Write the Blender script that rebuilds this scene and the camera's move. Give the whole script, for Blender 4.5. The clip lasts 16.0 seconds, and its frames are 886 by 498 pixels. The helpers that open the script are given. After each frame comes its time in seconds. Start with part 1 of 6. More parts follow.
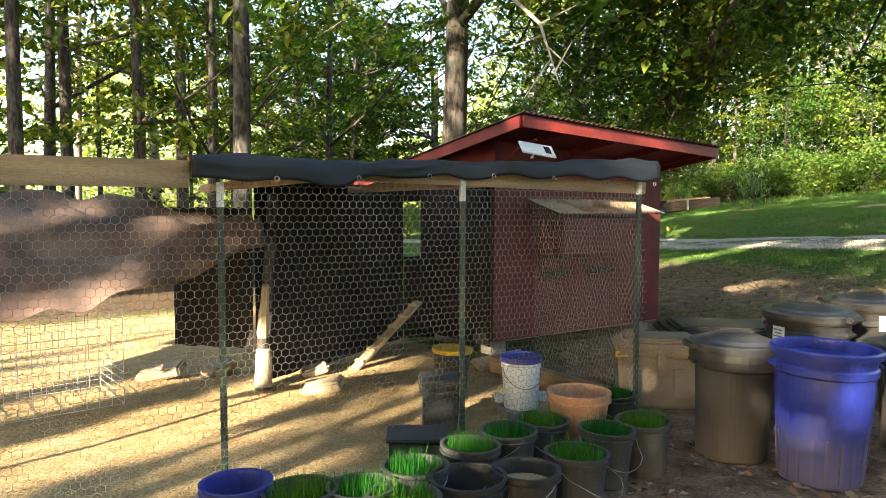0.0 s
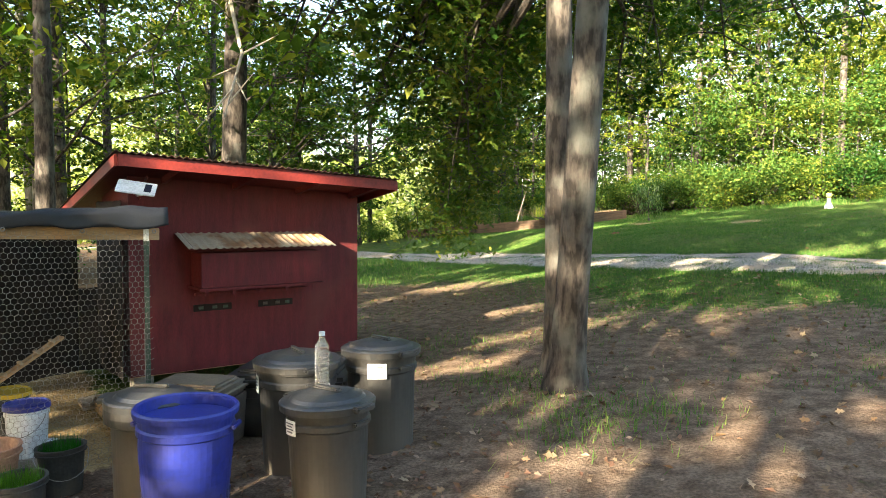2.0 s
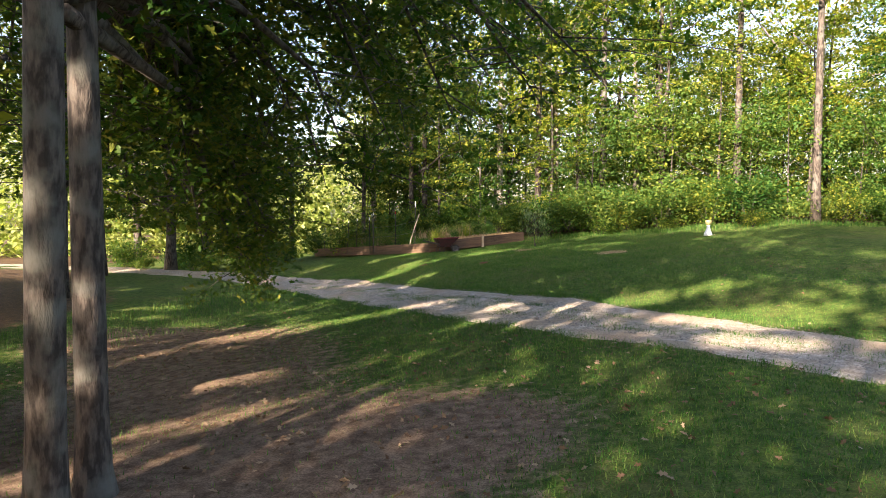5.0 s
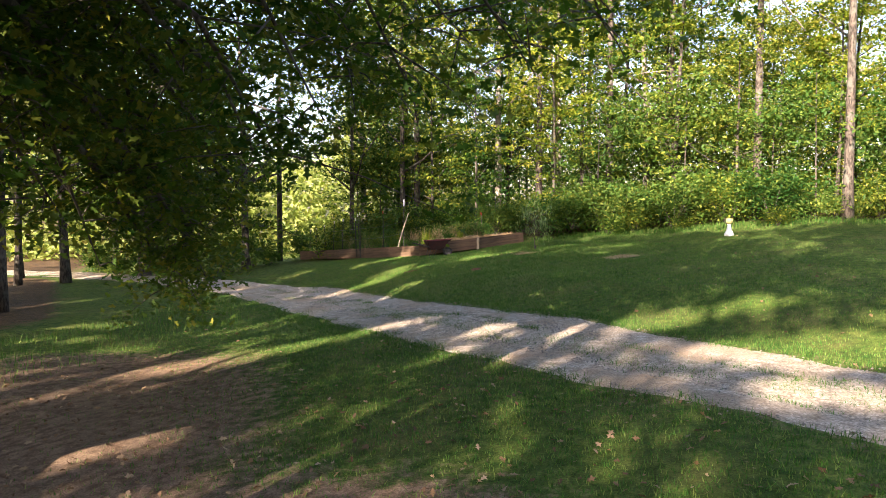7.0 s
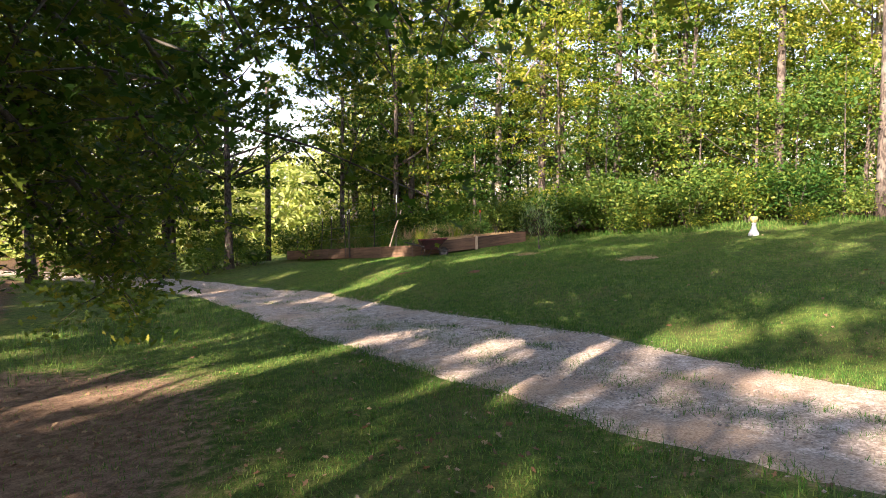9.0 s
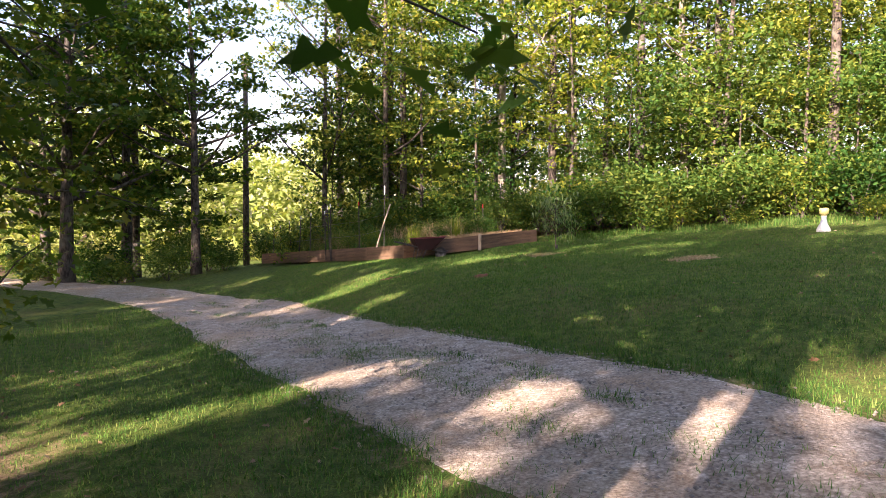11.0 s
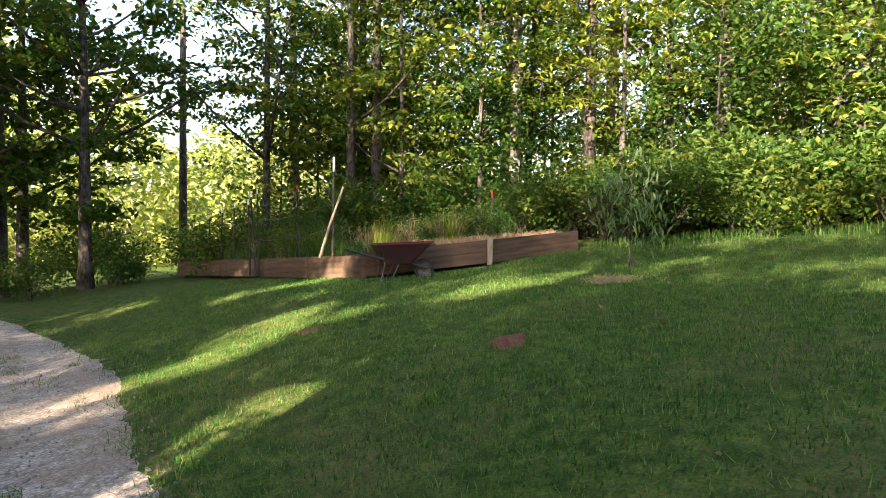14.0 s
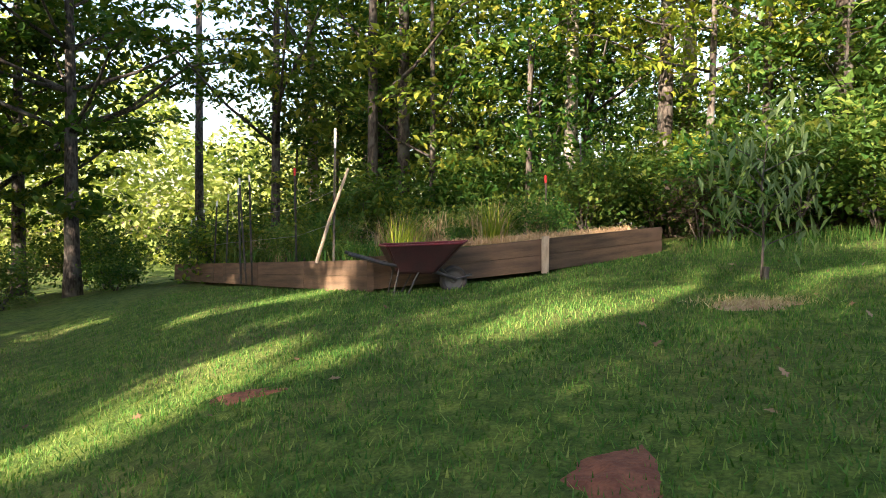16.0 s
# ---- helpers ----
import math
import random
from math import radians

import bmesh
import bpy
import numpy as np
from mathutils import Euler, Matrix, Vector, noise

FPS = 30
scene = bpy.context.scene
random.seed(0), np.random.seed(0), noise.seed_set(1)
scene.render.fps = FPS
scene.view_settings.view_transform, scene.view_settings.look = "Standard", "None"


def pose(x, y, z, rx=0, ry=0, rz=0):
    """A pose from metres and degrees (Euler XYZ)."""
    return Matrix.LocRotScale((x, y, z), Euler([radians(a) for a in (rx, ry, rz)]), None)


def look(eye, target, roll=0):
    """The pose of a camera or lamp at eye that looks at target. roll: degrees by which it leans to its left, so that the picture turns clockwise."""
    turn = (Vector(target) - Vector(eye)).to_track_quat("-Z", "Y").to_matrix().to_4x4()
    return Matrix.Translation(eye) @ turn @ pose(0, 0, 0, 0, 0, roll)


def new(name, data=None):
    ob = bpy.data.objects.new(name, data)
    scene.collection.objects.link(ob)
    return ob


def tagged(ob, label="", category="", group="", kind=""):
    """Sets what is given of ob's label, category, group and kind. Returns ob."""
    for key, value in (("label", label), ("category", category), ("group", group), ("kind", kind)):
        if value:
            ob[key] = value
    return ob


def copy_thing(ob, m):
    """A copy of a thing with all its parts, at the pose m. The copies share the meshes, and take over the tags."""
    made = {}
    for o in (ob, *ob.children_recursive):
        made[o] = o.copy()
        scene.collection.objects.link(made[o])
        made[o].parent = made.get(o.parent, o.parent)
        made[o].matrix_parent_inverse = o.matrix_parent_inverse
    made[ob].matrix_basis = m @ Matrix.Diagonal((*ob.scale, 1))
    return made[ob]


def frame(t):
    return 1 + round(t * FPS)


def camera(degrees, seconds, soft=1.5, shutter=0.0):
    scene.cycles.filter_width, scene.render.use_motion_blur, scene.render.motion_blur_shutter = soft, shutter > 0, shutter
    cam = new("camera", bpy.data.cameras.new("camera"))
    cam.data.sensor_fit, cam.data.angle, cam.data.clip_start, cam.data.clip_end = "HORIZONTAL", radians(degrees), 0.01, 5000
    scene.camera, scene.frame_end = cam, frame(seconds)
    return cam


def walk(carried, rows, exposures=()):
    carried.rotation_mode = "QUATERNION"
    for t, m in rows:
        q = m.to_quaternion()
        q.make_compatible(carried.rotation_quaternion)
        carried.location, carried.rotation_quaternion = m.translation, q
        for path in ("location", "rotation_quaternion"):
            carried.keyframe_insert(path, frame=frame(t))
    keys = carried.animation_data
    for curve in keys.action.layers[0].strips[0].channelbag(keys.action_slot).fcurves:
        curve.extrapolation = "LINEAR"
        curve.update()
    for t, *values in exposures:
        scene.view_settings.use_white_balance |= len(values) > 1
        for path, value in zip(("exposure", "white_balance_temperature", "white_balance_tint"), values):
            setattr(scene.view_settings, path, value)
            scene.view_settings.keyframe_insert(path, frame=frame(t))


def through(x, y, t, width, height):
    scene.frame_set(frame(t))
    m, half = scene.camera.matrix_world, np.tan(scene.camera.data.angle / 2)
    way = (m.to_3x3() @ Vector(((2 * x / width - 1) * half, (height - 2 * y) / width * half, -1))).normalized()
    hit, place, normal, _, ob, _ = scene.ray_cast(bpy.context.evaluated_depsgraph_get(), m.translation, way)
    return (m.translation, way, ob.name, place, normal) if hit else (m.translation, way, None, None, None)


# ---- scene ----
# ---- camera and walk ----
cam = camera(65.2, 16.0, soft=0.9)
PATH = [
    (0, (-4.941, 1.435, 1.549), (-5.551, 3.336, 1.43), 0.1),
    (0.5, (-4.484, 1.603, 1.557), (-5.096, 3.503, 1.437), 0.1),
    (1, (-3.771, 1.805, 1.555), (-4.36, 3.713, 1.44), 0.2),
    (1.5, (-2.75, 2.109, 1.556), (-3.326, 4.021, 1.447), 0.2),
    (2, (-1.567, 2.476, 1.866), (-2.123, 4.395, 1.764), 0.3),
    (2.5, (-0.348, 2.8, 2.097), (-0.884, 4.724, 1.998), 0.4),
    (3, (0.94, 3.154, 2.121), (0.426, 5.085, 2.023), 0.5),
    (3.5, (2.077, 3.425, 2.121), (1.582, 5.361, 2.028), 0.4),
    (4, (2.338, 3.514, 2.336), (1.848, 5.451, 2.244), 0.4),
    (4.2, (2.315, 3.522, 2.62), (1.827, 5.459, 2.529), 0.6),
    (6.5, (1.997, 6.957, 2.916), (1.483, 8.887, 2.815), -0.1),
    (7, (2.002, 7.3, 2.935), (1.492, 9.231, 2.833), -0.0),
    (7.5, (1.945, 7.677, 2.922), (1.438, 9.609, 2.82), 0.0),
    (8, (1.837, 8.138, 2.915), (1.332, 10.071, 2.812), 0.1),
    (8.5, (1.686, 8.798, 2.866), (1.183, 10.731, 2.764), 0.1),
    (9, (1.499, 9.548, 2.83), (0.995, 11.481, 2.727), 0.2),
    (11.5, (0.047, 14.832, 2.361), (-0.436, 16.771, 2.283), 0.4),
    (12, (-0.279, 16.109, 2.359), (-0.757, 18.05, 2.281), 0.9),
    (12.5, (-0.637, 17.629, 2.344), (-1.112, 19.57, 2.264), 1.1),
    (13, (-0.994, 19.334, 2.335), (-1.469, 21.275, 2.255), 0.9),
    (13.5, (-1.308, 20.864, 2.304), (-1.785, 22.805, 2.225), 0.8),
    (14, (-1.667, 22.417, 2.284), (-2.142, 24.357, 2.202), 0.7),
    (14.5, (-2.024, 23.991, 2.237), (-2.502, 25.931, 2.153), 0.8),
    (15, (-2.408, 25.573, 2.226), (-2.888, 27.512, 2.14), 0.8),
    (15.5, (-2.492, 26.057, 2.182), (-2.975, 27.996, 2.098), 0.8),
    (16, (-2.44, 25.957, 2.184), (-3.037, 27.864, 2.098), 0.6),
]
walk(cam, [(t, look(eye, target, roll)) for t, eye, target, roll in PATH], exposures=[(0, 3.25, 6480, 11), (1.2, 3.45, 6450, 9), (2.2, 3.5, 6450, 12), (3.5, 2.92, 6480, 20), (7, 2.75, 6450, 26), (12, 2.8, 6450, 38), (14, 2.95, 6400, 25), (16, 2.95, 6400, 22)])

# ---- world and sun ----
SUN_DIR = Vector((0.30, 0.95, -0.36)).normalized()      # the way the light travels
world = bpy.data.worlds.new("world")
scene.world = world
world.use_nodes = True
wn = world.node_tree
sky = wn.nodes.new("ShaderNodeTexSky")
sky.sky_type = "NISHITA"
sky.sun_disc = False
sky.sun_elevation = math.asin(-SUN_DIR.z)
sky.sun_rotation = math.atan2(-SUN_DIR.x, -SUN_DIR.y)
sky.air_density, sky.dust_density = 1.2, 2.0
bg = wn.nodes["Background"]
wn.links.new(sky.outputs[0], bg.inputs[0])
bg.inputs[1].default_value = 0.074
sun_data = bpy.data.lights.new("sun", "SUN")
sun_data.energy, sun_data.angle, sun_data.color = 5.0, radians(0.5), (1.0, 0.86, 0.62)
sun = new("sun", sun_data)
sun.matrix_world = look((-20, -40, 30), Vector((-20, -40, 30)) + SUN_DIR)


# ---- materials ----
def mat(name, color, color2=None, rough=0.85, scale=8.0, fine=60.0, bump=0.3, metal=0.0, mix=(0.35, 0.65), spec=0.3, stretch=None, per_object=0.0, dirt=None, dust=None):
    """A node material: two colours mixed by noise at two scales, grain bump, optional dirt colour in patches."""
    m = bpy.data.materials.new(name)
    m.use_nodes = True
    t = m.node_tree
    b = t.nodes["Principled BSDF"]
    b.inputs["Roughness"].default_value, b.inputs["Metallic"].default_value = rough, metal
    b.inputs["Specular IOR Level"].default_value = spec
    co = t.nodes.new("ShaderNodeTexCoord")
    mp = t.nodes.new("ShaderNodeMapping")
    mp.inputs["Scale"].default_value = stretch or (1, 1, 1)
    t.links.new(co.outputs["Object"], mp.inputs["Vector"])
    big, small = t.nodes.new("ShaderNodeTexNoise"), t.nodes.new("ShaderNodeTexNoise")
    for n, s, d in ((big, scale, 4.0), (small, fine, 3.0)):
        n.inputs["Scale"].default_value, n.inputs["Detail"].default_value = s, d
        t.links.new(mp.outputs[0], n.inputs["Vector"])
    color2 = color2 or tuple(c * 0.7 for c in color)
    ramp = t.nodes.new("ShaderNodeValToRGB")
    ramp.color_ramp.elements[0].position, ramp.color_ramp.elements[1].position = mix
    ramp.color_ramp.elements[0].color, ramp.color_ramp.elements[1].color = (*color, 1), (*color2, 1)
    t.links.new(big.outputs[0], ramp.inputs[0])
    grain = t.nodes.new("ShaderNodeMix")
    grain.data_type, grain.blend_type = "RGBA", "MULTIPLY"
    grain.inputs[0].default_value = 0.5
    gr = t.nodes.new("ShaderNodeValToRGB")
    gr.color_ramp.elements[0].position, gr.color_ramp.elements[1].position = 0.3, 0.7
    gr.color_ramp.elements[0].color, gr.color_ramp.elements[1].color = (0.55, 0.55, 0.55, 1), (1.25, 1.25, 1.25, 1)
    t.links.new(small.outputs[0], gr.inputs[0])
    t.links.new(ramp.outputs[0], grain.inputs[6])
    t.links.new(gr.outputs[0], grain.inputs[7])
    out = grain.outputs[2]
    if dirt:
        dn = t.nodes.new("ShaderNodeTexNoise")
        dn.inputs["Scale"].default_value, dn.inputs["Detail"].default_value = scale * 0.6, 6.0
        t.links.new(co.outputs["Object"], dn.inputs["Vector"])
        dr = t.nodes.new("ShaderNodeValToRGB")
        dr.color_ramp.elements[0].position, dr.color_ramp.elements[1].position = 0.5, 0.68
        t.links.new(dn.outputs[0], dr.inputs[0])
        dm = t.nodes.new("ShaderNodeMix")
        dm.data_type = "RGBA"
        dm.inputs[7].default_value = (*dirt, 1)
        t.links.new(dr.outputs[0], dm.inputs[0])
        t.links.new(out, dm.inputs[6])
        out = dm.outputs[2]
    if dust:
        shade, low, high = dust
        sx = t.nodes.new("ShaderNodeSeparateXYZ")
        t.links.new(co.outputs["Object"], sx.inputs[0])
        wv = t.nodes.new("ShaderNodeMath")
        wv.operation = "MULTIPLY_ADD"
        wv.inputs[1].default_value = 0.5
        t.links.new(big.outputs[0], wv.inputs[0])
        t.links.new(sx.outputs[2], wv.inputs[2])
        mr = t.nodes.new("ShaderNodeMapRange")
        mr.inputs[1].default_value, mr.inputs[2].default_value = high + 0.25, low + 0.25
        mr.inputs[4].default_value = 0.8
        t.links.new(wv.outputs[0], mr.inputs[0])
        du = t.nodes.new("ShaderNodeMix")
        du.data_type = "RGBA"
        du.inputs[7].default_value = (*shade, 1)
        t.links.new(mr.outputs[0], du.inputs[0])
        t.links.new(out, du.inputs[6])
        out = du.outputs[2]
    if per_object:
        info = t.nodes.new("ShaderNodeObjectInfo")
        hs = t.nodes.new("ShaderNodeHueSaturation")
        ma = t.nodes.new("ShaderNodeMath")
        ma.operation = "MULTIPLY_ADD"
        ma.inputs[1].default_value, ma.inputs[2].default_value = per_object, 1 - per_object / 2
        t.links.new(info.outputs["Random"], ma.inputs[0])
        t.links.new(ma.outputs[0], hs.inputs["Value"])
        t.links.new(out, hs.inputs["Color"])
        out = hs.outputs[0]
    t.links.new(out, b.inputs["Base Color"])
    if bump:
        bp = t.nodes.new("ShaderNodeBump")
        bp.inputs["Strength"].default_value, bp.inputs["Distance"].default_value = bump, 0.01
        t.links.new(small.outputs[0], bp.inputs["Height"])
        t.links.new(bp.outputs[0], b.inputs["Normal"])
    return m


def leaf_mat(name, c1, c2, c3, through=0.45, rough=0.5):
    """Leaves: colour varies leaf by leaf, and light comes through."""
    m = bpy.data.materials.new(name)
    m.use_nodes = True
    t = m.node_tree
    b, out = t.nodes["Principled BSDF"], t.nodes["Material Output"]
    b.inputs["Roughness"].default_value, b.inputs["Specular IOR Level"].default_value = rough, 0.15
    geo = t.nodes.new("ShaderNodeNewGeometry")
    ramp = t.nodes.new("ShaderNodeValToRGB")
    e = ramp.color_ramp.elements
    e[0].position, e[0].color = 0.0, (*c1, 1)
    e[1].position, e[1].color = 1.0, (*c3, 1)
    mid = e.new(0.6)
    mid.color = (*c2, 1)
    t.links.new(geo.outputs["Random Per Island"], ramp.inputs[0])
    info = t.nodes.new("ShaderNodeObjectInfo")
    hs = t.nodes.new("ShaderNodeHueSaturation")
    hv = t.nodes.new("ShaderNodeMath")
    hv.operation = "MULTIPLY_ADD"
    hv.inputs[1].default_value, hv.inputs[2].default_value = 0.06, 0.47
    t.links.new(info.outputs["Random"], hv.inputs[0])
    t.links.new(hv.outputs[0], hs.inputs["Hue"])
    vv = t.nodes.new("ShaderNodeMath")
    vv.operation = "MULTIPLY_ADD"
    vv.inputs[1].default_value, vv.inputs[2].default_value = -0.55, 1.2
    t.links.new(info.outputs["Random"], vv.inputs[0])
    t.links.new(vv.outputs[0], hs.inputs["Value"])
    t.links.new(ramp.outputs[0], hs.inputs["Color"])
    t.links.new(hs.outputs[0], b.inputs["Base Color"])
    tr = t.nodes.new("ShaderNodeBsdfTranslucent")
    br = t.nodes.new("ShaderNodeMix")
    br.data_type, br.blend_type = "RGBA", "MULTIPLY"
    br.inputs[0].default_value = 1.0
    br.inputs[7].default_value = (1.35, 1.35, 0.5, 1)
    t.links.new(hs.outputs[0], br.inputs[6])
    t.links.new(br.outputs[2], tr.inputs[0])
    mix = t.nodes.new("ShaderNodeMixShader")
    mix.inputs[0].default_value = through
    t.links.new(b.outputs[0], mix.inputs[1])
    t.links.new(tr.outputs[0], mix.inputs[2])
    t.links.new(mix.outputs[0], out.inputs[0])
    return m


BARK = mat("bark", (0.085, 0.070, 0.058), (0.026, 0.021, 0.017), scale=5, fine=15, bump=1.0, mix=(0.42, 0.58), stretch=(3.2, 3.2, 1.0), dirt=(0.10, 0.10, 0.085))
BARK_PALE = mat("pale_bark", (0.30, 0.27, 0.22), (0.16, 0.14, 0.12), scale=3, fine=14, bump=0.7, stretch=(3, 3, 0.8))
DEADWOOD = mat("dead_wood", (0.45, 0.38, 0.28), (0.28, 0.23, 0.17), scale=6, fine=40)
LEAF_WOOD = leaf_mat("wood_leaves", (0.026, 0.07, 0.010), (0.066, 0.13, 0.018), (0.23, 0.26, 0.038))
LEAF_YELLOW = leaf_mat("autumn_leaves", (0.09, 0.16, 0.014), (0.20, 0.25, 0.025), (0.36, 0.35, 0.05))
LEAF_OAK = leaf_mat("oak_leaves", (0.036, 0.080, 0.013), (0.062, 0.118, 0.018), (0.16, 0.17, 0.028), through=0.52)
LEAF_SHRUB = leaf_mat("shrub_leaves", (0.03, 0.085, 0.017), (0.06, 0.135, 0.025), (0.16, 0.21, 0.04))
# paler wood leaves: the far wood's sunlit haze is put into the colour
LEAF_FAR_LIT = leaf_mat("far_lit_leaves", (0.11, 0.19, 0.05), (0.19, 0.27, 0.08), (0.30, 0.36, 0.14))
GRASS_BLADE = leaf_mat("grass_blades", (0.034, 0.10, 0.017), (0.082, 0.18, 0.030), (0.22, 0.26, 0.075), through=0.3, rough=0.75)
WHEAT_BLADE = leaf_mat("sprout_blades", (0.025, 0.11, 0.010), (0.035, 0.15, 0.012), (0.06, 0.19, 0.015), through=0.3)
DRY_LEAF = leaf_mat("dry_leaves", (0.10, 0.06, 0.035), (0.19, 0.125, 0.07), (0.31, 0.24, 0.16), through=0.1, rough=0.8)
DRY_GRASS = leaf_mat("dry_grass", (0.20, 0.15, 0.07), (0.30, 0.24, 0.12), (0.40, 0.34, 0.2), through=0.2)
STRAW = leaf_mat("straw", (0.30, 0.22, 0.10), (0.42, 0.32, 0.16), (0.55, 0.44, 0.26), through=0.1)
RED = mat("barn_red_paint", (0.115, 0.012, 0.016), (0.08, 0.009, 0.012), rough=0.65, scale=2.5, fine=35, bump=0.35, stretch=(6, 6, 0.8), dirt=(0.10, 0.022, 0.02))
RED_TRIM = mat("red_trim_paint", (0.19, 0.024, 0.018), (0.12, 0.016, 0.014), rough=0.5, scale=4, fine=40, bump=0.3)
ROOF_METAL = mat("rusty_roof_metal", (0.09, 0.045, 0.035), (0.05, 0.035, 0.03), rough=0.6, scale=5, metal=0.3)
AWNING = mat("weathered_sheet", (0.42, 0.36, 0.27), (0.24, 0.13, 0.07), rough=0.7, scale=3, fine=50, mix=(0.42, 0.6))
TARP = mat("dark_tarp", (0.018, 0.020, 0.025), (0.012, 0.013, 0.016), rough=0.5, scale=4, fine=150, bump=0.3)
SHADE_CLOTH = mat("shade_cloth", (0.012, 0.010, 0.009), (0.022, 0.016, 0.013), rough=0.95, scale=3, fine=200, bump=0.3)
BURLAP = mat("brown_fabric", (0.13, 0.082, 0.066), (0.055, 0.04, 0.036), rough=0.95, scale=2.8, fine=120, bump=0.4, dirt=(0.17, 0.12, 0.095))
LUMBER = mat("weathered_lumber", (0.42, 0.28, 0.16), (0.28, 0.18, 0.10), rough=0.8, scale=2, fine=25, bump=0.4, stretch=(1, 8, 8), per_object=0.25)
BED_WOOD = mat("treated_boards", (0.125, 0.08, 0.048), (0.065, 0.042, 0.027), rough=0.85, scale=2, fine=22, bump=0.5, stretch=(0.6, 8, 9), per_object=0.35, dirt=(0.11, 0.07, 0.045))
PALE_WOOD = mat("pale_wood", (0.42, 0.34, 0.24), (0.28, 0.215, 0.145), rough=0.8, scale=5, fine=40, stretch=(5, 5, 1))
POST_GREEN = mat("green_post_paint", (0.035, 0.075, 0.05), (0.07, 0.065, 0.05), rough=0.6, scale=9, fine=70)
POST_WHITE = mat("post_cap_paint", (0.72, 0.71, 0.68), (0.6, 0.58, 0.54), rough=0.6, scale=9)
POST_DARK = mat("dark_post_paint", (0.03, 0.035, 0.03), (0.06, 0.045, 0.035), rough=0.7)
POST_RED = mat("red_post_paint", (0.45, 0.03, 0.03), (0.3, 0.02, 0.02), rough=0.6)
WIRE = mat("galvanised_wire", (0.34, 0.32, 0.29), (0.22, 0.2, 0.18), rough=0.5, metal=0.6, bump=0)
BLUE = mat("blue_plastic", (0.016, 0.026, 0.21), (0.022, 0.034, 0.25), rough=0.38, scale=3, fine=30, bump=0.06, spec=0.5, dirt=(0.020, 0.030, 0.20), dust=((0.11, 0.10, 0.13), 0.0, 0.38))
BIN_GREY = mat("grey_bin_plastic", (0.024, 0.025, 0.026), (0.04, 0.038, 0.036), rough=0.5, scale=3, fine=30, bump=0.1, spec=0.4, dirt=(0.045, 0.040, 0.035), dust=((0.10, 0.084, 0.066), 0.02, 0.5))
LID_GREY = mat("dusty_lid_plastic", (0.035, 0.037, 0.04), (0.06, 0.058, 0.055), rough=0.4, scale=4, fine=30, bump=0.1, spec=0.5)
BLACK = mat("black_plastic", (0.018, 0.018, 0.019), (0.03, 0.029, 0.028), rough=0.5, scale=5, bump=0.1, spec=0.45, dirt=(0.07, 0.06, 0.05))
POT_GREY = mat("grey_pot_plastic", (0.036, 0.037, 0.037), (0.06, 0.058, 0.055), rough=0.6, scale=5, bump=0.1, dirt=(0.085, 0.075, 0.06), per_object=0.5)
TAN = mat("terracotta_plastic", (0.42, 0.22, 0.13), (0.35, 0.19, 0.115), rough=0.6, scale=4, bump=0.1)
WHITE = mat("white_plastic", (0.72, 0.74, 0.76), (0.6, 0.62, 0.62), rough=0.45, scale=4, bump=0.08)
TAUPE = mat("taupe_plastic", (0.21, 0.165, 0.115), (0.15, 0.12, 0.09), rough=0.6, scale=3, bump=0.15, dirt=(0.28, 0.22, 0.16))
YELLOW = mat("yellow_plastic", (0.62, 0.40, 0.03), (0.5, 0.3, 0.03), rough=0.5, scale=5)
STEEL = mat("worn_steel", (0.35, 0.35, 0.35), (0.2, 0.18, 0.16), rough=0.4, metal=0.8, bump=0.1)
BARROW_RED = mat("barrow_red_paint", (0.13, 0.014, 0.018), (0.08, 0.01, 0.013), rough=0.45, scale=5, fine=40, bump=0.1, dirt=(0.1, 0.03, 0.025))
# darker copy of the red: shade on the tray's outside put into the colour
BARROW_SHADED = mat("barrow_red_shaded", (0.035, 0.010, 0.010), (0.02, 0.009, 0.009), rough=0.6, scale=5)
RUBBER = mat("tyre_rubber", (0.02, 0.02, 0.02), (0.035, 0.032, 0.03), rough=0.8)
SOIL = mat("soil", (0.07, 0.05, 0.035), (0.04, 0.028, 0.02), rough=1, scale=10, fine=60, bump=0.8)
RED_CLAY = mat("red_clay", (0.19, 0.075, 0.04), (0.12, 0.045, 0.025), rough=1, scale=10, fine=50, bump=0.9)
GRAIN = mat("seed_grain", (0.40, 0.28, 0.14), (0.28, 0.19, 0.1), rough=0.9, scale=60, fine=220, bump=0.8)
PAPER = mat("label_paper", (0.75, 0.75, 0.74), (0.66, 0.66, 0.65), rough=0.7, scale=20, bump=0)
INK = mat("label_ink", (0.12, 0.12, 0.13), (0.2, 0.2, 0.2), rough=0.7, bump=0)
PANEL = mat("solar_cell", (0.03, 0.035, 0.05), (0.02, 0.025, 0.04), rough=0.25, bump=0)
PEBBLE = mat("gravel_stone", (0.27, 0.245, 0.21), (0.17, 0.15, 0.13), rough=0.9, scale=30, fine=120)
CLEAR = bpy.data.materials.new("clear_plastic")
CLEAR.use_nodes = True
CLEAR.node_tree.nodes["Principled BSDF"].inputs["Transmission Weight"].default_value = 0.9
CLEAR.node_tree.nodes["Principled BSDF"].inputs["Roughness"].default_value = 0.15
CLEAR.node_tree.nodes["Principled BSDF"].inputs["IOR"].default_value = 1.2


